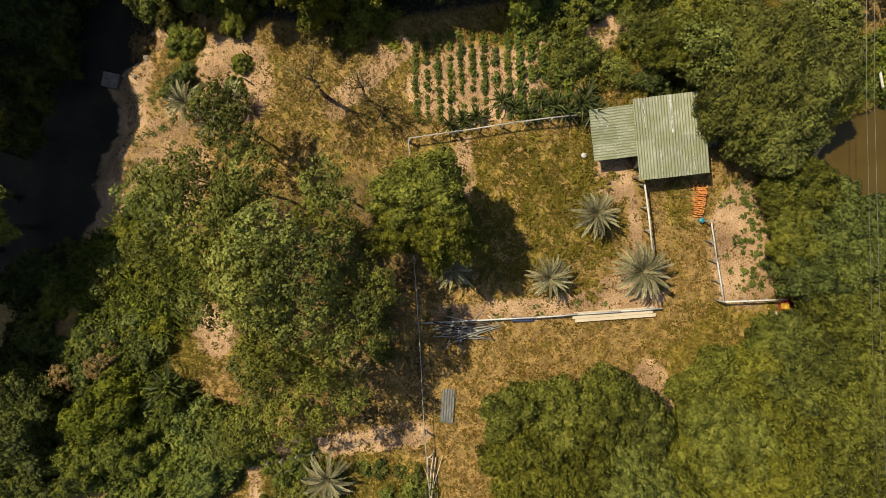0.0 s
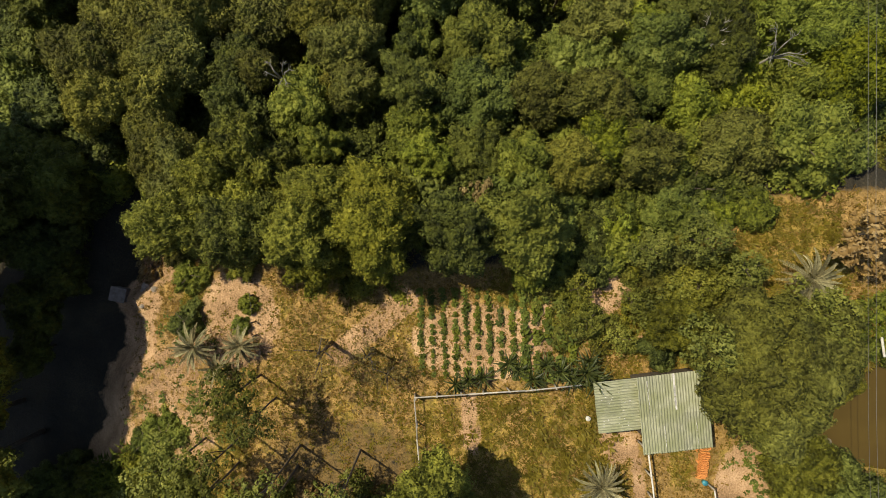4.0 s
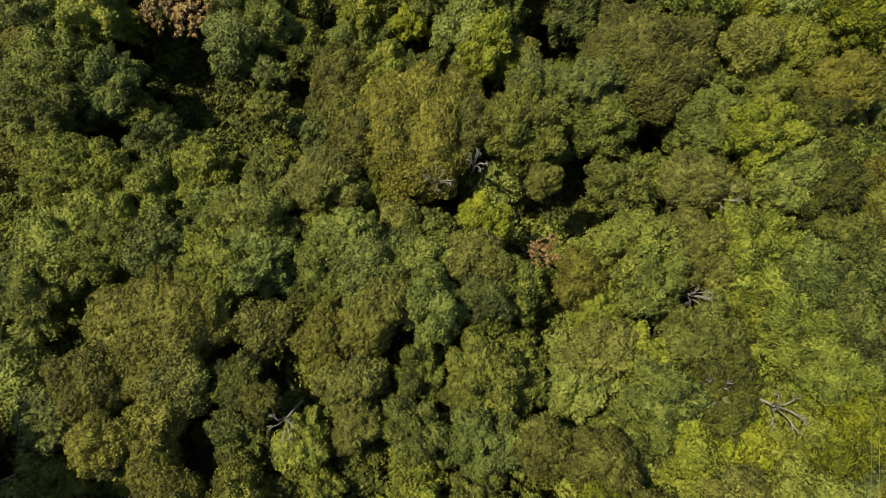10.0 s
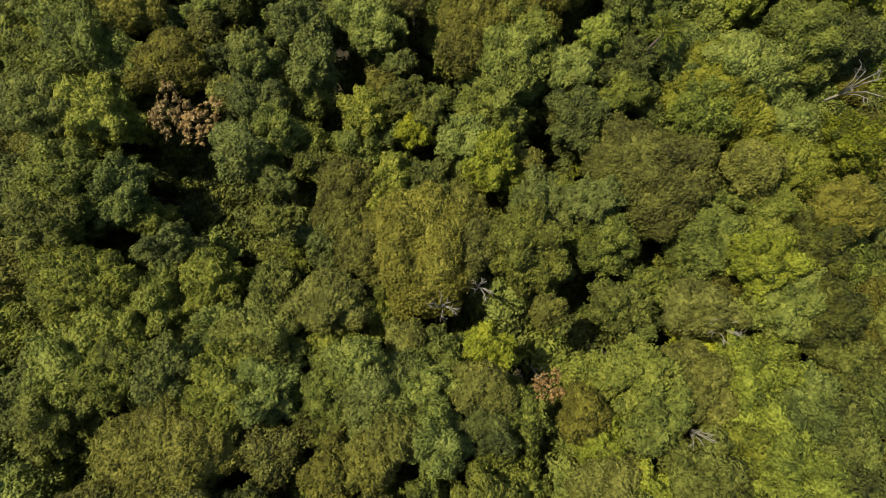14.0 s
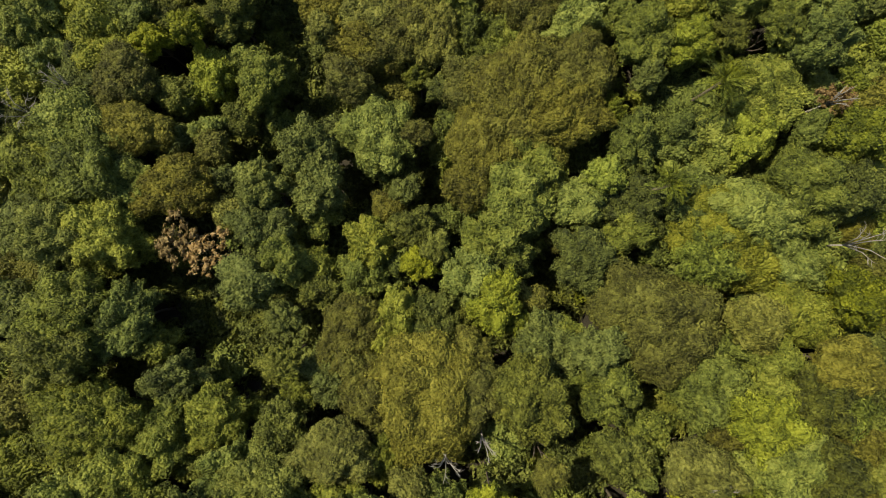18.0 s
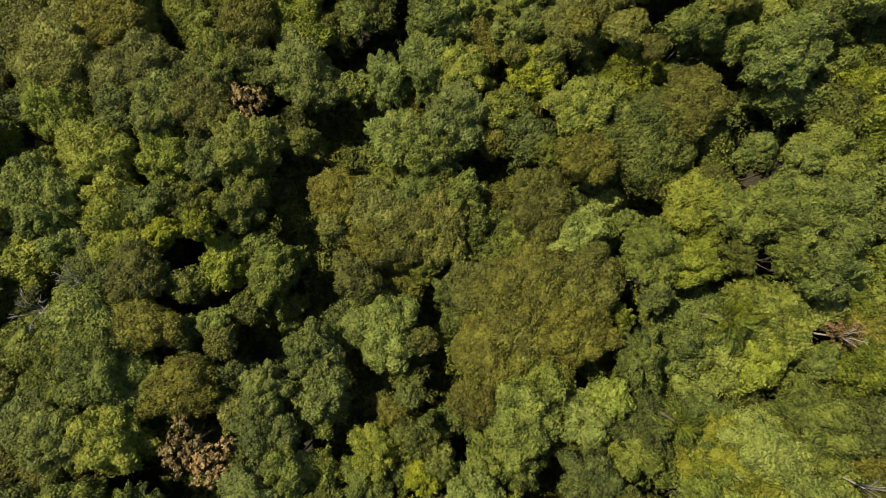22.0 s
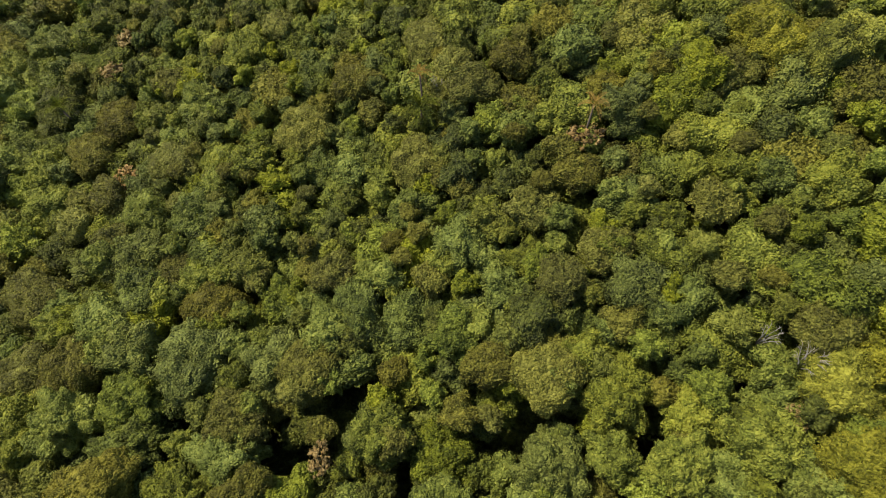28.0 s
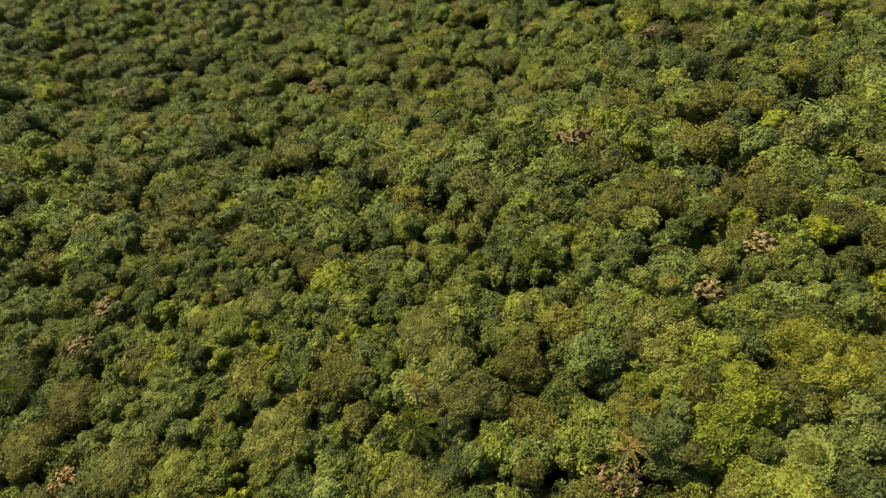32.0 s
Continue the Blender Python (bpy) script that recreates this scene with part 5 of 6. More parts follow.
# ---- the shed ----
def sheet_mesh(width, length, material, pitch=0.177, amp=0.026, thick=0.008):
    """A corrugated sheet, ridges along y."""
    n = int(round(width / pitch * 8))
    xs = np.linspace(-width / 2, width / 2, n + 1)
    zs = amp * np.cos(2 * math.pi * xs / pitch)
    v = []
    for y in (-length / 2, length / 2):
        for dz in (0, -thick):
            v += [(x, y, z + dz) for x, z in zip(xs, zs)]
    m = n + 1
    f = []
    for i in range(n):
        f += [(i, i + 1, 2 * m + i + 1, 2 * m + i), (m + i + 1, m + i, 3 * m + i, 3 * m + i + 1), (i + 1, i, m + i, m + i + 1), (2 * m + i, 2 * m + i + 1, 3 * m + i + 1, 3 * m + i)]
    f += [(0, 2 * m, 3 * m, m), (n, m + n, 3 * m + n, 2 * m + n)]
    return mesh_of("sheet", v, f, material)


def roof(parent, name, m, cols, rows, width, length, material, label, lap=0.12):
    """A roof of overlapping sheets: cols across, rows along the ridges; its middle at m."""
    ro = empty(name, m, label, "")
    ro.parent = parent
    for key in ("category",):
        if key in ro:
            del ro[key]
    sw, sl = width / cols, length / rows
    me = sheet_mesh(sw + 0.06, sl + lap, material)
    rng = random.Random(len(name) + cols)
    for r in range(rows):
        for c in range(cols):
            child("sheet", me, ro, pose((c + 0.5) * sw - width / 2 + rng.uniform(-0.01, 0.01), (r + 0.5) * sl - length / 2 + rng.uniform(-0.015, 0.015), 0.012 * (r % 2) + 0.010 * (c % 2), rng.uniform(-0.25, 0.25), 0, rng.uniform(-0.25, 0.25)))
    return ro


def plank_wall(parent, x0, y0, x1, y1, h, material, gap=None):
    """A wall of upright boards between two points; gap: from and to, left open."""
    d = math.hypot(x1 - x0, y1 - y0)
    a = math.degrees(math.atan2(y1 - y0, x1 - x0))
    n = max(1, int(d / 0.22))
    me = bpy.data.meshes.new("board")
    bm = boxed(0, 0, h / 2, d / n - 0.008, 0.025, h, 0.004)
    bm.to_mesh(me)
    bm.free()
    me.materials.append(material)
    for i in range(n):
        t = (i + 0.5) / n
        if gap and gap[0] < t < gap[1]:
            continue
        child("board", me, parent, pose(x0 + (x1 - x0) * t, y0 + (y1 - y0) * t, 0, 0, 0, a))


def shed():
    ob = empty("shed", pose(14.34, 7.17, 0, 0, 0, 6.6), "low timber shed with mossy corrugated cement roofs", "shed")
    # main room, porch side open to the south
    for x0, y0, x1, y1, h, gap in ((-1.95, 2.2, 1.95, 2.2, 1.98, None), (-1.95, -1.6, -1.95, 2.2, 1.68, None), (1.95, -1.6, 1.95, 2.2, 1.68, None), (-1.95, -1.6, 1.95, -1.6, 1.68, (0.35, 0.65))):
        plank_wall(ob, x0, y0, x1, y1, h, DARK_WOOD, gap)
    for x in (-2.0, 0.0, 2.0):
        part("post", tube([(x, -2.2, -0.05), (x, -2.2, 1.66)], 0.07), WOOD, ob)
    for y, z in ((2.2, 2.06), (0.0, 1.88), (-2.2, 1.71)):
        part("beam", boxed(0, y, z - 0.09, 4.25, 0.09, 0.12), DARK_WOOD, ob)
    main = roof(ob, "main_roof", pose(0, 0, 1.95, 4.6), 4, 2, 4.42, 5.0, SHEET, "mossy grey-green corrugated roof")
    rng = random.Random(6)
    for x, y0, y1, w in ((0.05, 0.5, 2.4, 0.17), (0.08, 0.2, 1.5, 0.12), (-1.62, 0.2, 2.3, 0.045), (1.3, -2.3, -0.6, 0.03), (-0.75, -2.2, -1.0, 0.03)):
        y = y0
        while y < y1:
            l = rng.uniform(0.08, 0.30)
            part("lichen", boxed(x + rng.uniform(-0.03, 0.03), y + l / 2, 0.034, w * rng.uniform(0.5, 1.2), l, 0.012, 0.0, None, rng.uniform(-6, 6)), WHITEWASH, main)
            y += l + rng.uniform(0.0, 0.12)
    part("fascia", boxed(0, -2.47, 1.70, 4.4, 0.03, 0.08), WHITEWASH, ob, "pale board along the eave")
    # low side room to the west
    for x0, y0, x1, y1, gap in ((-4.5, 2.0, -2.05, 2.0, None), (-4.5, -0.55, -4.5, 2.0, None), (-4.5, -0.55, -2.05, -0.55, (0.2, 0.55))):
        plank_wall(ob, x0, y0, x1, y1, 1.36, DARK_WOOD, gap)
    low = roof(ob, "low_roof", pose(-3.30, 0.70, 1.50, 0, 0, 90) @ pose(0, 0, 0, -2.0), 3, 2, 3.25, 3.0, SHEET, "low roof with ridges running across")
    for _ in range(30):
        part("lichen", boxed(rng.uniform(-1.4, 1.4), rng.uniform(-1.3, 1.2), 0.04, rng.uniform(0.04, 0.10), rng.uniform(0.03, 0.07), 0.012, 0.0, None, rng.uniform(0, 90)), WHITEWASH, low)
    # lean-to on the east side
    roof(ob, "lean_to_roof", pose(3.85, 0.25, 1.42, 0, 0, 90) @ pose(0, 0, 0, 2.0), 2, 2, 2.1, 3.3, GREY_SHEET, "grey corrugated lean-to roof")
    for x, y in ((5.2, -0.6), (5.2, 1.1), (3.0, -0.6)):
        part("post", tube([(x, y, -0.05), (x, y, 1.42)], 0.06), WOOD, ob)
    return ob


shed()


# ---- fences ----
def fence(name, path, step, rail, label, height=1.15, rail_radius=0.045, post_radius=0.06, wires=0, material=None, seed=1):
    """Posts along a path with a rail on top, or wires."""
    rng = random.Random(seed)
    x0, y0 = path[0]
    ob = empty(name, pose(x0, y0, land_at(x0, y0)), label, "fence")
    z0 = land_at(x0, y0)
    bm = tube([(0, 0, -0.15), (0.01, 0.0, height * 0.5), (0, 0.01, height + 0.06)], [post_radius, post_radius * 0.95, post_radius * 0.85], 7)
    me = bpy.data.meshes.new("post")
    bm.to_mesh(me)
    bm.free()
    me.materials.append(material or WOOD)
    for (ax, ay), (bx, by) in zip(path, path[1:]):
        d = math.hypot(bx - ax, by - ay)
        n = max(1, round(d / step))
        for i in range(n + 1):
            x, y = ax + (bx - ax) * i / n, ay + (by - ay) * i / n
            child("post", me, ob, pose(x - x0, y - y0, land_at(x, y) - z0, rng.uniform(-4, 4), rng.uniform(-4, 4), rng.uniform(0, 360)))
        if rail:
            pieces = max(1, round(d / 3.2))
            for i in range(pieces):
                pts = []
                for t in (i / pieces, (i + 0.5) / pieces, (i + 1) / pieces):
                    x, y = ax + (bx - ax) * t, ay + (by - ay) * t
                    pts.append((x - x0 + rng.uniform(-0.02, 0.02), y - y0 + rng.uniform(-0.02, 0.02), land_at(x, y) - z0 + height + rng.uniform(-0.02, 0.02)))
                part("rail", tube(pts, rail_radius, 6), rail, ob)
        for k in range(wires):
            pts = []
            for i in range(n + 1):
                x, y = ax + (bx - ax) * i / n, ay + (by - ay) * i / n
                pts.append((x - x0, y - y0, land_at(x, y) - z0 + height - 0.05 - 0.3 * k))
            part("wire", tube(pts, 0.008, 4), WIRE, ob)
    return ob


fence("pole_fence", [(-2.4, 7.5), (8.6, 8.7)], 1.7, RAIL, "pole fence with a pale grey top rail below the crops", 1.1, 0.05)
fence("pole_fence", [(-2.4, 7.4), (-2.0, 2.0), (-2.0, -0.7)], 2.0, RAIL, "weathered pole fence along the paddock", 1.1, 0.045, seed=2)
fence("wire_fence", [(-2.0, -0.9), (-1.7, -5.0), (-1.3, -12.4), (-0.9, -17.2), (-0.7, -24)], 2.2, WOOD, "long thin post fence beside the lane", 1.15, 0.03, 0.05, 2, seed=3)
fence("pole_fence", [(12.95, 4.3), (13.45, -0.2)], 1.5, WHITEWASH, "short pole fence leading from the shed", 1.15, 0.06, seed=4)
fence("plot_fence", [(17.25, 1.9), (18.05, -3.35)], 1.35, WHITEWASH, "low fence with a whitewashed rail round the garden plot", 1.1, 0.05, seed=5)
fence("plot_fence", [(18.2, -3.4), (22.7, -3.2)], 1.5, WHITEWASH, "low fence with a whitewashed rail below the garden plot", 0.8, 0.06, seed=6)
fence("plot_fence", [(22.7, -2.9), (22.5, 3.9)], 1.7, WOOD, "grey wooden fence on the far side of the garden plot", 0.9, 0.04, seed=7)
fence("retaining_rail", [(-1.5, -5.0), (6.0, -4.45), (14.3, -3.85)], 2.4, WHITEWASH, "low pole rail holding the edge of the paddock bank", 0.45, 0.06, seed=8)
fence("post_fence", [(-14.7, -15.8), (-11.5, -14.9), (-8.0, -13.9), (-3.6, -12.7)], 1.25, None, "row of short wooden posts along the track", 0.95, wires=2, seed=9)
fence("post_fence", [(-14.6, 16.2), (-14.2, 11.3)], 0.95, None, "line of short dark posts across the clearing", 0.8, wires=1, material=DARK_WOOD, seed=10)


# ---- timber, sheets, bricks ----
def pole_pile(x, y, n, lx, ly, turn, label, seed, material=None):
    rng = random.Random(seed)
    ob = empty("timber_pile", pose(x, y, land_at(x, y), 0, 0, turn), label, "timber pile")
    for i in range(n):
        l = rng.uniform(0.45, 1.0) * lx
        a = rng.gauss(0, 11) if rng.random() < 0.8 else rng.uniform(40, 140)
        if abs(a) > 30:
            l = rng.uniform(0.6, 1.2) * ly
        z = 0.06 + 0.42 * (i / n) * rng.uniform(0.4, 1)
        cx, cy = rng.uniform(-0.5, 0.5) * (lx - l * 0.8), rng.gauss(0, 0.26) * ly
        r = rng.uniform(0.022, 0.055)
        m = pose(cx, cy, z, 0, rng.uniform(-4, 4), a)
        part("pole", tube([(-l / 2, 0, 0), (0, rng.uniform(-0.05, 0.05), 0.01), (l / 2, 0, 0)], [r, r * 0.9, r * 0.75], 6), material or ((DARK_WOOD if rng.random() < 0.35 else WOOD) if rng.random() < 0.85 else WHITEWASH), ob, m=m)
    return ob


pole_pile(1.9, -5.35, 60, 4.6, 1.3, 3.0, "untidy pile of weathered grey poles and slats", 1)
pole_pile(-0.75, -15.9, 9, 4.2, 0.5, 97.0, "bundle of pale sawn slats lying by the fence", 2, PALE_WOOD)
pole_pile(22.15, -4.75, 8, 1.5, 0.6, 95.0, "stack of pale slats beside the plot", 3, WHITEWASH)
pole_pile(-18.6, -17.9, 7, 2.4, 0.8, 8.0, "pale boards lying on bare earth", 4, WHITEWASH)


def board_stack():
    ob = empty("board_stack", pose(11.25, -4.28, 0.0, 0, 0, 4.2), "long pale planks stacked along the paddock edge", "planks")
    rng = random.Random(2)
    for k in range(3):
        for lvl in range(2):
            part("plank", boxed(rng.uniform(-0.08, 0.08), (k - 1) * 0.225, 0.20 + 0.05 * lvl, 5.35 - 0.12 * k * lvl, 0.215, 0.04, 0.008), PALE_WOOD, ob)
    for x in (-2.2, 0.0, 2.2):
        part("bearer", boxed(x, 0, 0.085, 0.10, 0.6, 0.17, 0.01), WOOD, ob)
    for x in (-2.1, 0.6):
        part("clamp", boxed(x, 0.22, 0.28, 0.16, 0.10, 0.05, 0.01), DARK_WOOD, ob)


board_stack()


def sheet_stack():
    z = land_at(0.25, -10.7)
    ob = empty("sheet_stack", pose(0.25, -10.7, z + 0.05, 0, -9, -6), "stack of grey corrugated sheets lying on the grass", "roof sheets")
    for k in range(3):
        child("sheet", sheet_mesh(0.95 - 0.1 * k, 2.2, GREY_SHEET), ob, pose(0.03 * k, 0.06 * k, 0.05 + 0.02 * k, 0, 0, 1.5 * k))


sheet_stack()
part_tarp = boxed(5.2, -4.62, 0.10, 1.5, 0.34, 0.16, 0.05)
single("tarpaulin", part_tarp, NAVY, pose(0, 0, 0), "folded dark blue tarpaulin beside the rail", "tarpaulin")


def brick_pile():
    ob = empty("brick_pile", pose(16.95, 3.2, 0, 0, 0, -8), "pile of orange hollow clay bricks by the fence", "bricks")
    bm = boxed(0, 0, 0, 0.19, 0.09, 0.14, 0.008)
    me = bpy.data.meshes.new("brick")
    bm.to_mesh(me)
    bm.free()
    me.materials.append(BRICK)
    rng = random.Random(4)
    for lvl in range(4):
        for i in range(15 - 2 * lvl):
            for j in range(3 - (lvl > 2)):
                child("brick", me, ob, pose((j - 1) * 0.2 + rng.uniform(-0.03, 0.03), -0.98 + 0.13 * lvl + i * 0.135 + rng.uniform(-0.02, 0.02), 0.07 + 0.142 * lvl, 0, 0, rng.uniform(-14, 14)))
    for _ in range(14):
        child("brick", me, ob, pose(rng.uniform(-0.5, 0.5), rng.uniform(-0.6, 1.3), 0.05, 90 if rng.random() < 0.4 else 0, 0, rng.uniform(0, 180)))


brick_pile()


def bucket(x, y, r, h, material, label):
    ob = empty("bucket", pose(x, y, land_at(x, y)), label, "bucket")
    bm = tube([(0, 0, 0), (0, 0, h), (0, 0, h)], [r * 0.8, r, r * 0.93], 16)
    top = max(bm.faces, key=lambda f: f.calc_center_median().z)
    r2 = bmesh.ops.extrude_discrete_faces(bm, faces=[top])["faces"]
    bmesh.ops.translate(bm, verts=list(r2[0].verts), vec=(0, 0, -h * 0.8))
    bmesh.ops.delete(bm, geom=[f for f in bm.faces if len(f.verts) > 8 and f.calc_center_median().z > h * 0.9], context="FACES_ONLY")
    part("body", bm, material, ob)
    part("rim", tube([(math.cos(a) * r, math.sin(a) * r, h) for a in (i * math.pi / 8 for i in range(17))], 0.012, 5), material, ob)


bucket(17.05, 1.95, 0.17, 0.30, BLUE, "blue-green plastic bucket at the end of the bricks")
bucket(9.25, 6.25, 0.16, 0.28, WHITEWASH, "white bucket at the corner of the shed")


def crates():
    ob = empty("crate_stack", pose(22.45, -3.75, 0, 0, 0, 4), "red and yellow plastic crates stacked by the fence", "crates")
    for i, (x, y, z, m) in enumerate(((0, 0, 0, RED), (0.02, 0.42, 0, YELLOW), (0.0, 0.05, 0.3, YELLOW), (0.0, 0.45, 0.3, RED), (0.38, 0.2, 0.0, RED))):
        c = part("crate", boxed(x, y, z + 0.02, 0.36, 0.40, 0.03, 0.008), m, ob)
        for sx, sy, dx, dy in ((0, 0.19, 0.36, 0.02), (0, -0.19, 0.36, 0.02), (0.17, 0, 0.02, 0.36), (-0.17, 0, 0.02, 0.36)):
            for k in range(3):
                part("slat", boxed(x + sx, y + sy, z + 0.07 + 0.09 * k, dx, dy, 0.05, 0.004), m, c)


crates()


def rock(x, y, r, seed, label="pale weathered stone lying on the bank"):
    bm = bmesh.new()
    bmesh.ops.create_icosphere(bm, subdivisions=2, radius=1.0)
    rng = random.Random(seed)
    off = Vector((rng.uniform(0, 50), rng.uniform(0, 50), 0))
    for v in bm.verts:
        v.co *= 1 + 0.35 * noise.noise(v.co * 1.3 + off) + 0.12 * noise.noise(v.co * 4 + off)
        v.co.z *= 0.62
    single("rock", bm, STONE, pose(x, y, land_at(x, y) + r * 0.2, 0, 0, rng.uniform(0, 360)) @ Matrix.Diagonal((r, r * rng.uniform(0.7, 1), r, 1)), label, "rock", "stones")


rng = random.Random(21)
for i in range(9):
    rock(-24.0 + rng.gauss(0, 0.9), 14.6 + rng.gauss(0, 1.2), rng.uniform(0.10, 0.32), i)
for i in range(12):
    rock(15.2 + rng.gauss(0, 0.6), 11.5 + rng.gauss(0, 0.3), rng.uniform(0.10, 0.28), 30 + i, "whitish stone in a heap behind the shed")
for i in range(7):
    rock(25.55 + rng.gauss(0, 0.25), 5.7 + rng.gauss(0, 0.8), rng.uniform(0.2, 0.45), 60 + i, "pale stone on the pond bank")
ob = empty("water_tank", pose(-27.3, 13.9, land_at(-27.3, 13.9), 0, 0, -12), "grey square concrete tank standing in the shade", "tank")
part("body", boxed(0, 0, 0.4, 1.25, 1.1, 0.9, 0.04), STONE, ob)
part("lid", boxed(0, 0, 0.88, 1.35, 1.2, 0.07, 0.02), STONE, ob)

# fallen white pole and the two overhead cables
single("pole", tube([(0, 0, 0), (-0.3, -1.0, 0.5), (-0.55, -2.0, 1.0)], [0.09, 0.085, 0.075], 8), WHITEWASH, pose(29.0, 12.5, land_at(29.0, 12.5)), "white pole leaning over beside the pond", "pole")
for dx in (0.0, 0.45):
    single("cable", tube([(23.1 + dx, 34, 6.6), (23.3 + dx, 20, 6.2), (23.45 + dx, 8, 6.0), (23.6 + dx, -6, 6.2), (23.8 + dx, -24, 6.8)], 0.012, 5), WIRE, pose(0, 0, 0), "thin overhead power cable crossing the pond", "cable", "overhead cables")


# ---- pond ----
def pond():
    n = Nodes("muddy_water", 0.06)
    n.b.inputs["IOR"].default_value = 1.33
    n.bump(n.noise(2.5, 2.0), 0.08, 0.02)
    n.color(n.ramp(n.noise(0.3, 3.0), (0.3, (0.062, 0.040, 0.009)), (0.7, (0.085, 0.056, 0.013))))
    bm = bmesh.new()
    bm.faces.new([bm.verts.new((x, y, -0.42)) for x, y in ((24.4, 1.2), (40, 1.2), (40, 11.2), (24.4, 11.2))])
    single("pond", bm, n.m, pose(0, 0, 0), "still brown muddy farm pond", "pond", kind="structure")


pond()


# ---- palms and strap-leaved plants ----
def frond_mesh(length, leaflets, material, width=0.024, arch=0.35, vee=1.1, span=0.26):
    """An arched feather leaf: a rib and two rows of leaflets."""
    rng = np.random.default_rng(int(length * 100))
    v, f = [], []
    ts = np.linspace(0, 1, 7)
    rib = np.stack([ts * length, 0 * ts, arch * length * (ts * 0.9 - 1.5 * ts ** 2.2)], 1)
    for i in range(6):
        k = len(v)
        w = 0.025 * (1 - ts[i] * 0.8)
        v += [rib[i] + (0, w, 0), rib[i] + (0, -w, 0), rib[i + 1] + (0, -w * 0.8, 0), rib[i + 1] + (0, w * 0.8, 0)]
        f.append((k, k + 1, k + 2, k + 3))
    for i in range(leaflets):
        t = 0.18 + 0.82 * (i + 0.5) / leaflets
        p = np.array([np.interp(t, ts, rib[:, c]) for c in range(3)])
        ln = span * length * math.sin(math.pi * min(1, 0.25 + 0.72 * t)) ** 0.7
        for s in (1, -1):
            d = np.array([0.75, s * 0.8, vee * 0.5 + rng.normal() * 0.12])
            d /= np.linalg.norm(d)
            side = np.array([d[1], -d[0], 0]) * width * s
            tip = p + d * ln + np.array([0, 0, -0.15 * ln])
            k = len(v)
            v += [p, p + d * ln * 0.5 + side, tip, p + d * ln * 0.5 - side]
            f.append((k, k + 1, k + 2, k + 3))
    return mesh_of("frond", np.array(v), f, material)


PALM = [frond_mesh(1.75, 24, LEAF["silver"], 0.042, span=0.12), frond_mesh(1.5, 22, LEAF["silver"], 0.042, arch=0.6, span=0.13), frond_mesh(1.65, 22, LEAF["silver"], 0.042, arch=0.45, vee=0.7, span=0.12)]
WOOD_PALM = [frond_mesh(2.3, 20, LEAF["lime"], 0.05, 0.5), frond_mesh(2.0, 20, LEAF["lime"], 0.05, 0.7)]
DRY_PALM = [frond_mesh(1.9, 14, LEAF["straw"], 0.05, 0.7)]


def palm(x, y, size, height, fronds, meshes, label, group="palms", base=None, name="palm"):
    z = land_at(x, y) if base is None else base
    rng = random.Random(int(x * 31 + y * 17))
    ob = empty(name, pose(x, y, z), label, "palm", group)
    part("trunk", tube([(0, 0, -0.1), (0.02, 0, height * 0.5), (0, 0, height)], [0.17, 0.15, 0.13], 9), BARK, ob)
    for i in range(fronds):
        a = i * 137.5 + rng.uniform(-12, 12)
        up = 62 - 78 * (i + 0.5) / fronds + rng.uniform(-6, 6)
        s = size * rng.uniform(0.85, 1.1) * (0.75 + 0.25 * min(1, (i + 4) / fronds * 1.6))
        child("frond", meshes[i % len(meshes)], ob, pose(0, 0, height, 0, 0, a) @ pose(0.05, 0, 0, 0, -up, 0) @ Matrix.Diagonal((s, s, s, 1)))
    return ob


for x, y, s, h, n in ((9.7, 2.3, 0.92, 1.5, 44), (12.55, -1.35, 1.12, 1.6, 50), (6.75, -1.8, 0.88, 1.3, 40), (0.6, -1.3, 0.9, 1.2, 26), (-18.5, 10.5, 1.0, 1.4, 30), (-15.0, 10.7, 0.9, 1.2, 24), (-16.8, 9.0, 0.8, 1.0, 20),
                      (-8.0, -15.8, 1.15, 1.0, 30), (23.5, 15.6, 1.2, 1.2, 32), (23.2, 13.4, 0.9, 1.0, 20)):
    palm(x, y, s, h, int(n * 1.35), PALM, "dwarf palm with stiff silvery grey-green fronds")

for x, y, s, withered in FOREST_PALMS:
    base = land_at(x, y)
    palm(x, y, s * 1.2, float(tops(x, y)) + (2.8 if withered else 1.6) - base, 12 if withered else 20, DRY_PALM if withered else WOOD_PALM, "tall forest palm with withered straw-coloured fronds" if withered else "tall forest palm with arching green fronds", "forest palms", base)

STRAP = []
for arch in (0.1, 0.5):
    ts = np.linspace(0, 1, 6)
    w = np.array([0.035, 0.05, 0.048, 0.038, 0.022, 0.003])
    c = np.stack([ts, 0 * ts, arch * (0.5 * ts - 1.1 * ts ** 2.4)], 1)
    vv = np.concatenate([c + np.stack([0 * w, w, 0.5 * w], 1), c, c + np.stack([0 * w, -w, 0.5 * w], 1)])
    ff = [(i, i + 1, 6 + i + 1, 6 + i) for i in range(5)] + [(6 + i, 6 + i + 1, 12 + i + 1, 12 + i) for i in range(5)]
    STRAP.append(mesh_of("leaf", vv, ff, LEAF["spiky"]))


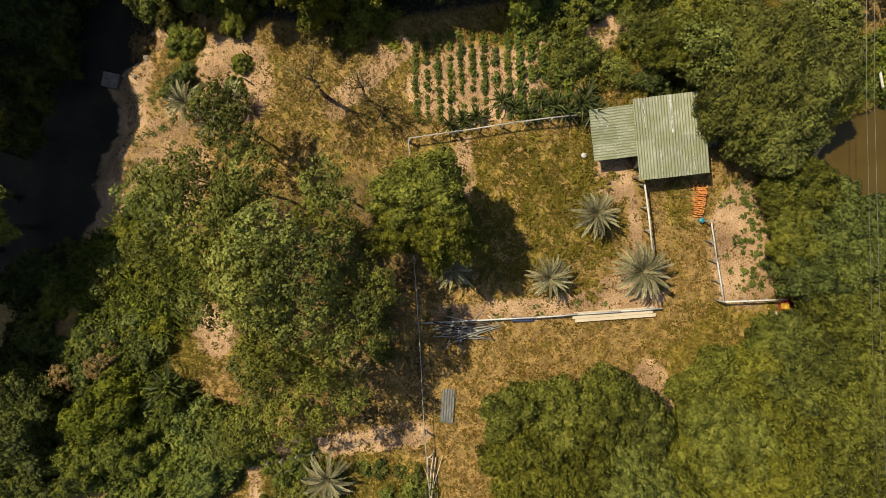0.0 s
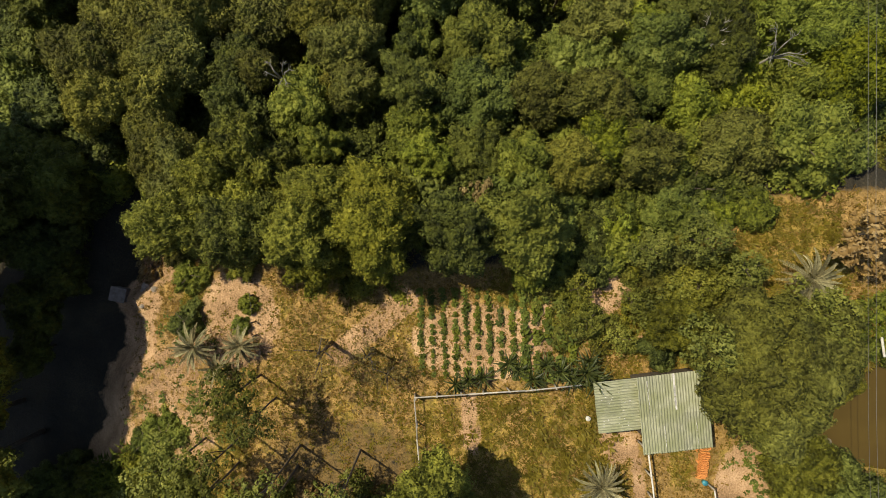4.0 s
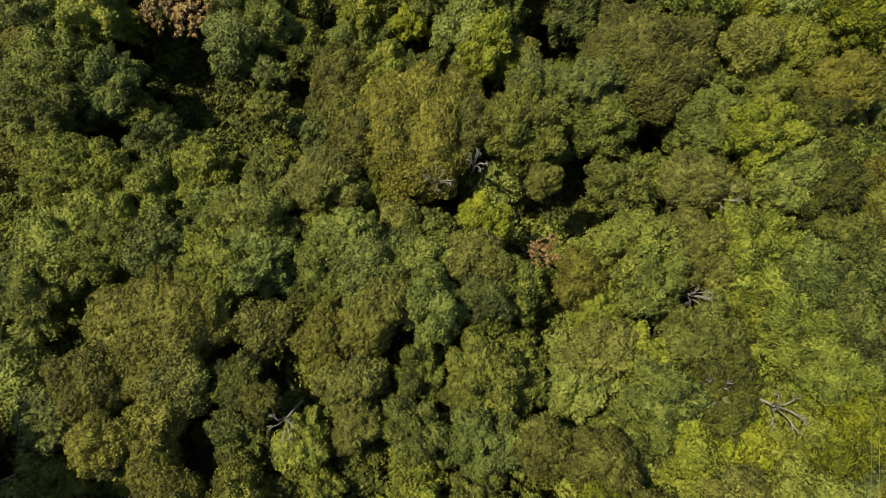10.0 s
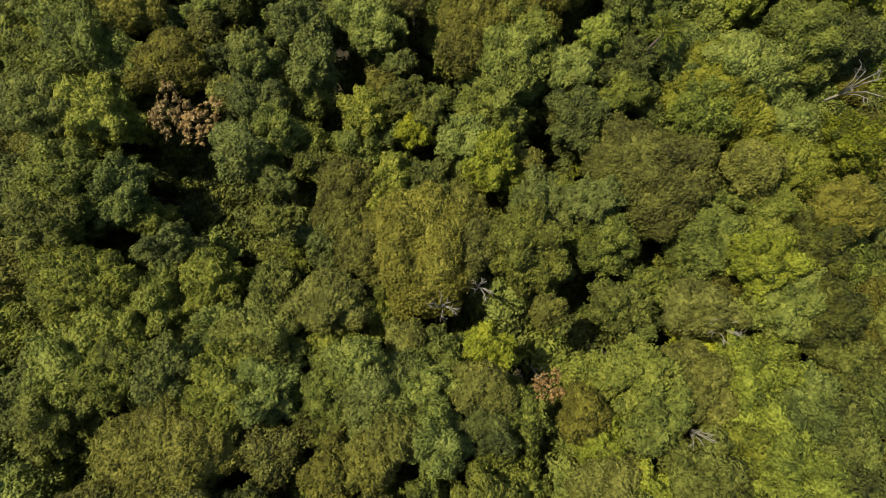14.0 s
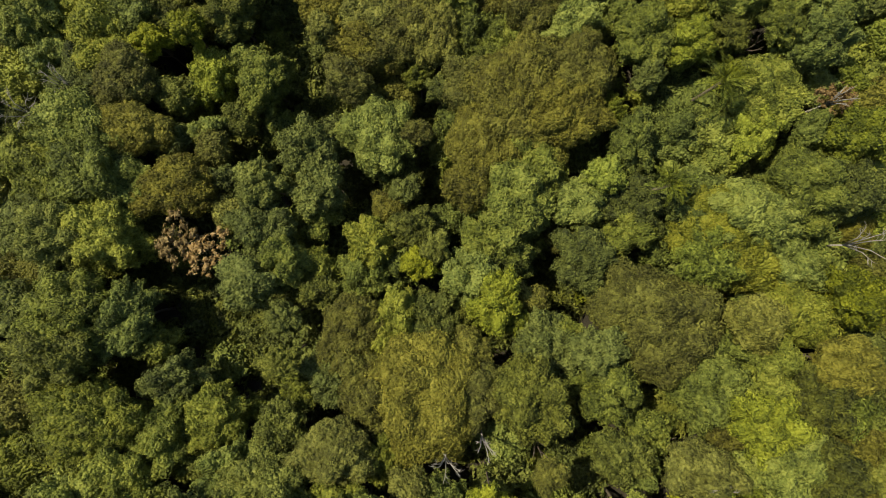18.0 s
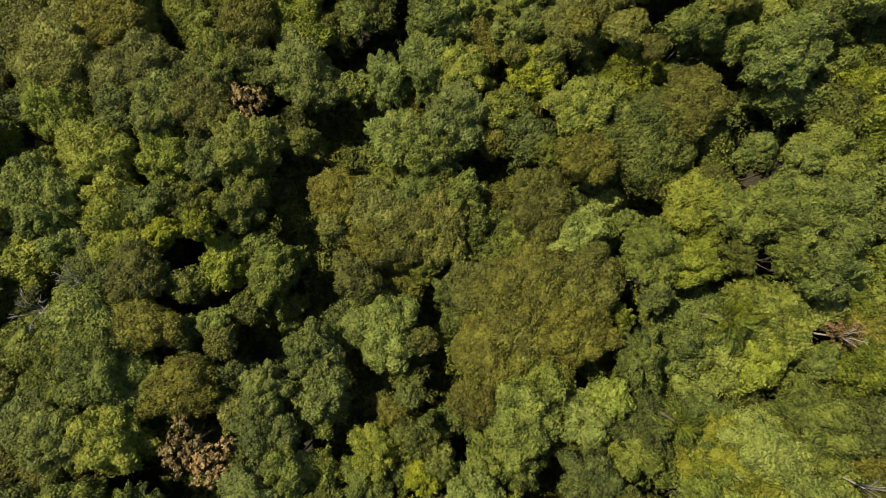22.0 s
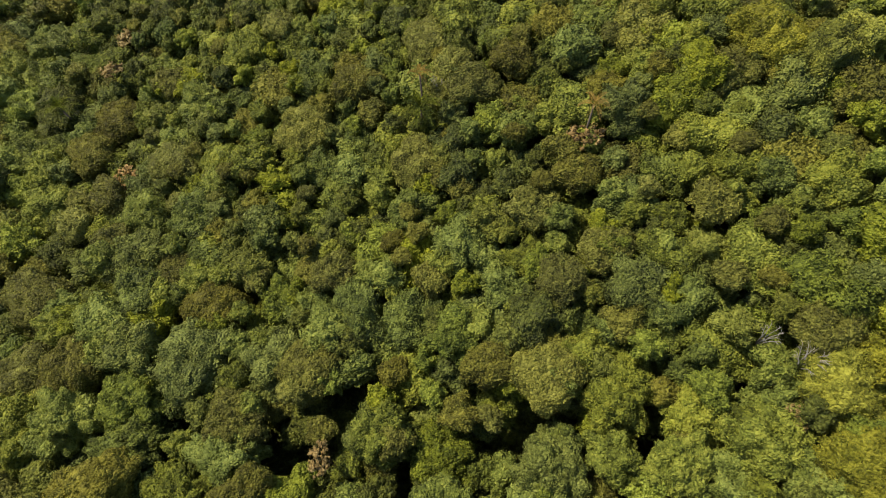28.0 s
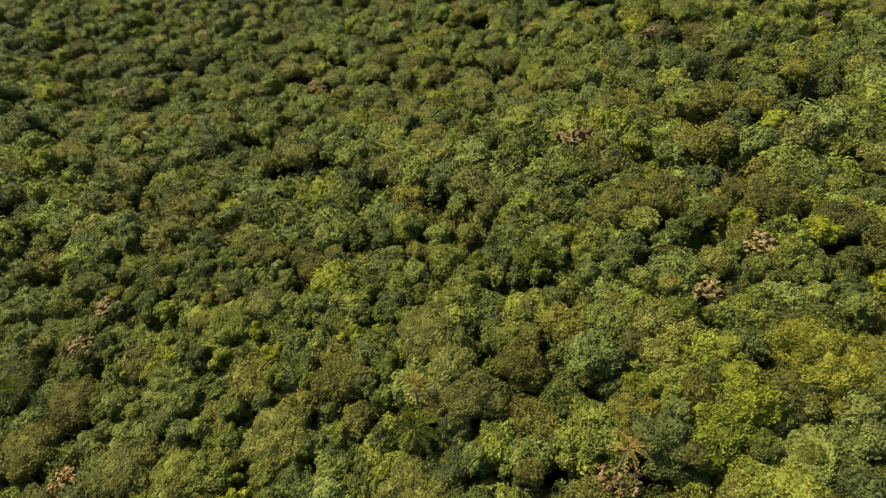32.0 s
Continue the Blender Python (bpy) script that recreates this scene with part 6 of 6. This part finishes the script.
def rosette(x, y, size, leaves, height, label="spiky agave-like plant with long dark green strap leaves"):
    rng = random.Random(int(x * 77 + y * 13))
    ob = empty("agave", pose(x, y, land_at(x, y)), label, "agave", "spiky plants")
    part("stem", tube([(0, 0, -0.05), (0, 0, height)], [0.10, 0.08], 7), BARK, ob)
    for i in range(leaves):
        up = 75 - 85 * (i + 0.5) / leaves
        s = size * rng.uniform(0.8, 1.15)
        child("leaf", STRAP[i % 2], ob, pose(0, 0, height, 0, 0, i * 137.5 + rng.uniform(-15, 15)) @ pose(0.04, 0, 0, 0, -up, 0) @ Matrix.Diagonal((s, s * 1.1, s, 1)))


for x, y, s, h in ((3.9, 9.9, 0.9, 0.5), (4.6, 9.5, 0.75, 0.4), (5.5, 8.95, 0.85, 0.5), (6.4, 9.9, 0.8, 0.5), (7.3, 9.5, 1.0, 0.7), (8.0, 9.0, 0.9, 0.6), (8.9, 9.5, 1.15, 0.9), (9.6, 8.9, 1.1, 0.8), (9.2, 10.2, 0.9, 0.7),
                   (0.4, 8.4, 0.85, 0.5), (1.3, 8.7, 0.8, 0.4), (2.2, 8.9, 0.85, 0.5), (6.0, 8.7, 0.6, 0.3), (22.9, 6.2, 0.9, 0.5), (23.3, 5.0, 0.8, 0.4)):
    rosette(x, y, s * 1.2, 22, h)
rosette(-19.9, -9.9, 1.9, 28, 1.2, "large spiky plant with long arching strap leaves")
rosette(-19.0, -10.8, 1.4, 22, 0.8, "large spiky plant with long arching strap leaves")


# ---- crops ----
def crops():
    rng = random.Random(8)
    nrng = np.random.default_rng(8)
    meshes = []
    for k in range(3):
        d = unit(nrng.normal(size=(34, 3)) * (1, 1, 0.6) + (0, 0, 0.5))
        v, f = cards(nrng, d * nrng.uniform(0.08, 0.28, (34, 1)) + (0, 0, 0.12), d + (0, 0, 0.8), 0.22, 0.13, 0.4)
        meshes.append(mesh_of("crop_plant", v, f, LEAF["crop"]))
    for row in range(14):
        x = -1.85 + 0.78 * row
        for i in range(15):
            y = 8.95 + 0.41 * i
            if y > 15.1 - 0.05 * abs(row - 6) or rng.random() < 0.07:
                continue
            px, py = x + rng.uniform(-0.07, 0.07) - 0.012 * i, y + rng.uniform(-0.07, 0.07)
            o = new("crop_plant", rng.choice(meshes))
            s = rng.uniform(0.6, 1.25) * (1.45 if row > 8 else 1.2 if row > 6 and i > 5 else 1.0)
            o.matrix_basis = pose(px, py, land_at(px, py), 0, 0, rng.uniform(0, 360)) @ Matrix.Diagonal((s, s, s, 1))
            tagged(o, "leafy green crop plant in a row on bare soil", "crop plant", "crop rows")
    for _ in range(46):
        px, py = 19.9 + 0.55 * rng.randrange(5) + rng.uniform(-0.08, 0.08), rng.uniform(-2.8, 3.6)
        o = new("garden_plant", rng.choice(meshes))
        s = rng.uniform(0.5, 1.0)
        o.matrix_basis = pose(px, py, land_at(px, py), 0, 0, rng.uniform(0, 360)) @ Matrix.Diagonal((s, s, s, 1))
        tagged(o, "small leafy plant growing in the garden plot", "garden plant", "garden plants")


crops()


# ---- trees and bushes of the farm: kind, x, y, radius, height ----
FARM_TREES = {}
FARM_TREES["wattle trees round the yard"] = [
    ("feathery", -13.8, 8.4, 2.0, 7.5), ("feathery", -12.6, 6.8, 1.5, 7.0), ("feathery", -18.2, 3.5, 1.8, 8.0), ("feathery", -14.9, 4.2, 1.9, 9.0), ("feathery", -10.8, 3.4, 1.9, 11.0), ("feathery", -12.2, 0.4, 2.2, 12.0),
    ("feathery", -8.9, 0.7, 2.0, 13.0), ("feathery", -17.2, 0.4, 1.7, 9.0), ("feathery", -7.3, 1.3, 1.6, 10.0), ("feathery", -9.5, -2.4, 2.0, 13.0), ("feathery", -12.8, -2.5, 1.8, 11.0), ("feathery", -5.7, -1.2, 1.3, 9.0),
    ("feathery", -7.6, -3.6, 1.8, 12.0), ("feathery", -4.9, -4.0, 1.8, 10.5), ("feathery", -9.6, -6.4, 1.6, 10.0), ("feathery", -6.9, -6.3, 1.7, 10.0), ("feathery", -10.9, -7.4, 1.7, 8.0), ("feathery", -8.1, -9.2, 1.9, 9.0),
    ("feathery", -11.1, -10.5, 1.9, 7.0), ("feathery", -12.6, -11.4, 1.6, 6.0), ("feathery", -14.2, -12.6, 1.5, 5.0), ("feathery", -5.5, -7.9, 1.4, 8.0), ("feathery", -6.3, 3.3, 1.8, 10.0), ("feathery", -3.9, -2.2, 1.6, 9.5), ("feathery", -10.2, -0.6, 2.1, 12.5), ("feathery", -7.0, -1.0, 2.1, 12.5),
    ("feathery", -8.8, -4.8, 2.0, 12.0), ("feathery", -11.0, 1.9, 1.9, 11.5), ("feathery", -15.6, 1.8, 1.8, 9.5),
]
FARM_TREES["trees of the paddock and clearing"] = [
    ("thin", -8.4, 10.9, 2.5, 6.0), ("thin", -5.4, 10.6, 1.2, 4.5), ("thin", -4.2, 9.2, 1.3, 3.0), ("gum", -1.3, 3.0, 1.9, 10.0), ("gum", -0.4, 1.3, 1.7, 9.0), ("gum", -2.3, 1.2, 1.4, 8.0), ("feathery", 1.0, 2.0, 1.0, 5.0),
]
FARM_TREES["hedge trees south of the lane"] = [
    ("hedge", 4.9, -10.9, 2.1, 4.5), ("hedge", 7.3, -10.1, 2.1, 4.5), ("hedge", 10.0, -10.1, 2.1, 4.5), ("hedge", 12.1, -11.5, 2.0, 4.5), ("hedge", 5.5, -13.4, 2.4, 5.0), ("hedge", 8.6, -13.1, 2.4, 5.0),
    ("hedge", 11.6, -14.1, 2.2, 5.0), ("hedge", 16.7, -8.9, 2.1, 4.0), ("hedge", 19.4, -8.5, 2.1, 4.0), ("hedge", 17.3, -11.7, 2.5, 5.0), ("hedge", 21.6, -8.8, 2.1, 4.5), ("hedge", 20.7, -11.7, 2.4, 5.0),
    ("hedge", 23.7, -11.4, 2.4, 5.0), ("hedge", 25.7, -9.4, 2.0, 5.0), ("hedge", 15.5, -13.9, 2.0, 4.5), ("hedge", 18.6, -14.1, 2.4, 5.0), ("hedge", 22.3, -14.1, 2.4, 5.0), ("hedge", 25.4, -13.4, 2.4, 5.0),
]
FARM_TREES["trees east of the garden plot"] = [
    ("hedge", 22.2, -6.1, 1.8, 4.0), ("dark", 21.1, -5.7, 1.2, 3.0), ("hedge", 23.6, -7.1, 2.0, 4.5), ("hedge", 26.0, -6.7, 1.9, 4.5), ("hedge", 22.5, 3.7, 1.9, 3.5), ("hedge", 22.8, 0.6, 1.7, 3.5),
    ("dark", 25.0, 1.1, 2.0, 4.5), ("dark", 23.4, -1.6, 1.7, 4.0), ("dark", 25.4, -1.6, 2.0, 5.0), ("hedge", 25.7, -4.4, 1.9, 4.5), ("hedge", 23.9, -4.1, 1.7, 4.0), ("hedge", 22.0, 0.1, 1.2, 3.0),
]
FARM_TREES["trees behind the shed"] = [
    ("feathery", 15.8, 11.7, 2.0, 5.0), ("olive", 18.6, 10.6, 3.4, 6.0), ("olive", 21.9, 11.0, 2.8, 5.6), ("olive", 20.7, 7.6, 2.3, 5.0),
    ("hedge", 23.6, 9.7, 1.6, 4.0), ("hedge", 14.5, 12.8, 1.6, 3.5), ("feathery", 22.7, 13.6, 2.0, 5.0), ("feathery", 19.1, 6.6, 1.4, 4.0),
]
FARM_TREES["bushes behind the shed"] = [
    ("feathery", 12.8, 17.6, 1.4, 3.0), ("feathery", 16.0, 18.2, 1.7, 4.0), ("feathery", 18.8, 16.3, 1.6, 3.0), ("feathery", 13.5, 13.2, 1.8, 2.5), ("feathery", 12.0, 14.3, 1.1, 1.6), ("feathery", 9.1, 12.9, 1.3, 1.5),
    ("feathery", 8.3, 15.0, 1.5, 1.8), ("dark", 14.1, 11.4, 1.3, 2.0), ("feathery", 16.1, 15.0, 1.4, 2.5), ("feathery", 21.4, 11.0, 1.4, 2.5), ("feathery", 11.3, 11.7, 1.1, 1.5), ("dry", 27.0, 18.5, 2.2, 3.0),
]
FARM_TREES["thicket on the western bank"] = [
    ("gum", -27.9, -0.8, 1.3, 1.4), ("gum", -23.5, -0.5, 1.3, 1.4), ("gum", -30.2, -4.0, 1.4, 1.4), ("broad", -26.2, -6.3, 1.6, 1.5), ("dark", -32.5, -6.8, 1.8, 2.0), ("gum", -23.2, 0.9, 1.3, 1.5),
    ("dark", -30.8, -2.6, 1.6, 2.5),
]
FARM_TREES["trees at the foot of the bank"] = [
    ("dark", -31.2, -12.6, 3.4, 6.0), ("lime", -24.3, -12.0, 2.3, 5.0), ("dark", -31.4, -17.6, 2.7, 5.0), ("broad", -22.5, -14.1, 1.8, 4.0), ("broad", -26.4, -15.8, 2.0, 4.0), ("lime", -19.9, -15.6, 1.0, 2.5),
    ("dark", -34.5, -9.9, 1.8, 3.0), ("dry", -28.9, -9.6, 1.2, 2.0), ("dry", -25.1, -8.5, 1.2, 2.0), ("broad", -16.8, -15.3, 1.6, 3.0), ("broad", -14.4, -14.0, 1.4, 2.5),
    ("broad", -19.8, -11.1, 1.2, 3.0), ("broad", -9.7, -14.9, 1.1, 1.2), ("broad", -11.4, -15.8, 1.2, 1.2),
]
FARM_TREES["trees in the shaded ravine"] = [
    ("dark", -32.7, 17.9, 1.7, 6.0), ("dark", -31.7, 15.4, 1.6, 5.0), ("dark", -33.1, 12.7, 1.6, 6.0), ("dark", -31.1, 18.6, 1.2, 4.0), ("dark", -33.8, 9.4, 1.3, 5.0), ("dark", -31.3, -0.9, 1.3, 3.0),
    ("dark", -33.5, -2.2, 1.6, 4.0), ("dark", -30.2, 23.4, 2.5, 8.0), ("dark", -26.8, 26.6, 2.3, 7.0),
]
FARM_TREES["shrubs of the clearing"] = [
    ("broad", -19.3, 15.7, 1.2, 1.2), ("gum", -15.0, 16.7, 1.0, 2.0), ("dark", -19.6, 12.3, 1.2, 1.5), ("broad", -21.4, 3.6, 1.5, 1.5), ("broad", -22.9, 3.1, 1.1, 1.2), ("broad", -15.4, 11.9, 0.6, 0.8),
    ("broad", -14.7, 13.5, 0.6, 0.8), ("olive", -20.0, 17.7, 1.2, 1.6), ("dry", -23.9, 16.2, 1.3, 1.2),
]

def scrub(name, region, count, kinds, heights, sizes, label, seed):
    """Low bushes that cover a stretch of ground: region is x, y, half width, half depth, turn."""
    rng = random.Random(seed)
    spots = []
    while len(spots) < count:
        x, y = region[0] + rng.uniform(-1.3, 1.3) * region[2], region[1] + rng.uniform(-1.3, 1.3) * region[3]
        if rng.random() > float(spot(np.array(x), np.array(y), *region)) or float(soil_field(np.array(x), np.array(y))) > 0.45:
            continue
        r = rng.uniform(*sizes)
        spots.append((x, y, land_at(x, y) + rng.uniform(*heights), r, rng.choice(kinds)))
    thicket(name, spots, label, "scrub", FARTHEST)


scrub("scrub", (11.0, 15.0, 6.0, 3.4, 10), 150, ("feathery", "olive", "olive", "gum"), (0.25, 0.9), (0.35, 0.8), "low green scrub between the crops and the wood", 1)
scrub("scrub", (17.2, 13.6, 3.0, 3.6), 75, ("olive", "feathery", "feathery"), (0.5, 1.6), (0.5, 1.0), "olive-green scrub behind the shed", 2)
scrub("cane_thicket", (-22.6, -3.0, 3.4, 3.0), 50, ("gum", "feathery", "gum", "lime"), (0.7, 1.6), (0.5, 0.9), "light green cane thicket on the bank", 3)
scrub("scrub", (-25.5, -9.0, 4.0, 4.5), 80, ("broad", "dark", "dark"), (0.6, 1.8), (0.6, 1.2), "dark green scrub at the foot of the bank", 4)
scrub("scrub", (-7.5, -16.5, 6.5, 2.0), 50, ("broad", "olive"), (0.3, 0.8), (0.3, 0.7), "low green bushes below the track", 5)
scrub("scrub", (-9.5, -4.0, 6.5, 6.5), 70, ("dry", "feathery", "feathery"), (0.4, 1.3), (0.4, 0.9), "sparse brownish scrub under the wattle trees", 6)
scrub("pond_scrub", (29.5, 12.5, 4.0, 2.6), 50, ("broad", "lime"), (0.3, 0.8), (0.4, 0.8), "low green growth beside the pond", 7)
scrub("scrub", (-21.0, -14.5, 6.0, 4.0), 110, ("broad", "dark", "broad"), (0.8, 2.6), (0.7, 1.3), "dense green bushes at the foot of the bank", 8)
scrub("scrub", (-33.0, 8.0, 4.0, 14.0), 70, ("dark", "dark", "feathery"), (0.6, 2.6), (0.7, 1.4), "dark scrub in the shaded ravine", 9)


FARM_TREES["trees shading the top of the clearing"] = [
    ("gum", -4.6, 18.4, 1.8, 9.0), ("dark", 0.4, 18.6, 1.9, 7.0), ("dark", 4.4, 18.8, 2.1, 7.0), ("gum", -9.0, 18.4, 1.7, 9.0), ("gum", -13.0, 19.0, 1.9, 9.0), ("gum", -18.5, 19.4, 1.9, 8.0),
]
# tall trees standing west of the ravine
FARM_TREES["tall trees west of the ravine"] = [
    ("dark", -35.0, 2.0, 4.5, 17.0), ("gum", -36.0, 8.0, 4.5, 19.0), ("dark", -35.5, 13.5, 4.5, 19.0), ("gum", -36.0, 19.0, 4.5, 20.0), ("dark", -34.5, 24.0, 4.5, 18.0),
    ("dark", -41.0, 5.0, 4.5, 19.0), ("dark", -41.0, 12.0, 4.5, 20.0), ("gum", -41.0, 20.0, 4.5, 21.0), ("dark", -37.0, -4.0, 4.4, 15.0), ("dark", -40.0, 27.0, 4.5, 20.0), ("dark", -38.5, 0.0, 4.5, 18.0), ("dark", -37.0, 4.5, 4.5, 18.0), ("gum", -44.0, 3.0, 4.5, 22.0), ("gum", -44.0, 10.0, 4.5, 22.0), ("gum", -44.0, 16.0, 4.5, 23.0), ("gum", -45.0, -4.0, 4.5, 22.0), ("gum", -44.0, -10.0, 4.5, 20.0), ("gum", -40.0, -7.0, 4.5, 17.0), ("gum", -39.0, 17.0, 4.5, 21.0), ("gum", -39.0, 23.0, 4.5, 21.0),
]
for group, trees in FARM_TREES.items():
    for kind, x, y, r, h in trees:
        low = h < 2.6
        words = {"broad": "rounded mid-green bush", "dark": "dark green bush", "olive": "fine-leaved olive-green bush", "feathery": "feathery grey-green bush", "hedge": "dense dark green bush", "lime": "bright yellow-green cane-like bush", "gum": "small grey-green sapling", "thin": "sparse brownish shrub", "dry": "withered pinkish-grey shrub"}[kind]
        tree(x, y, r, kind, land_at(x, y) + h, group, words + " growing on the farm ground" if low else "", "bush" if low else "")
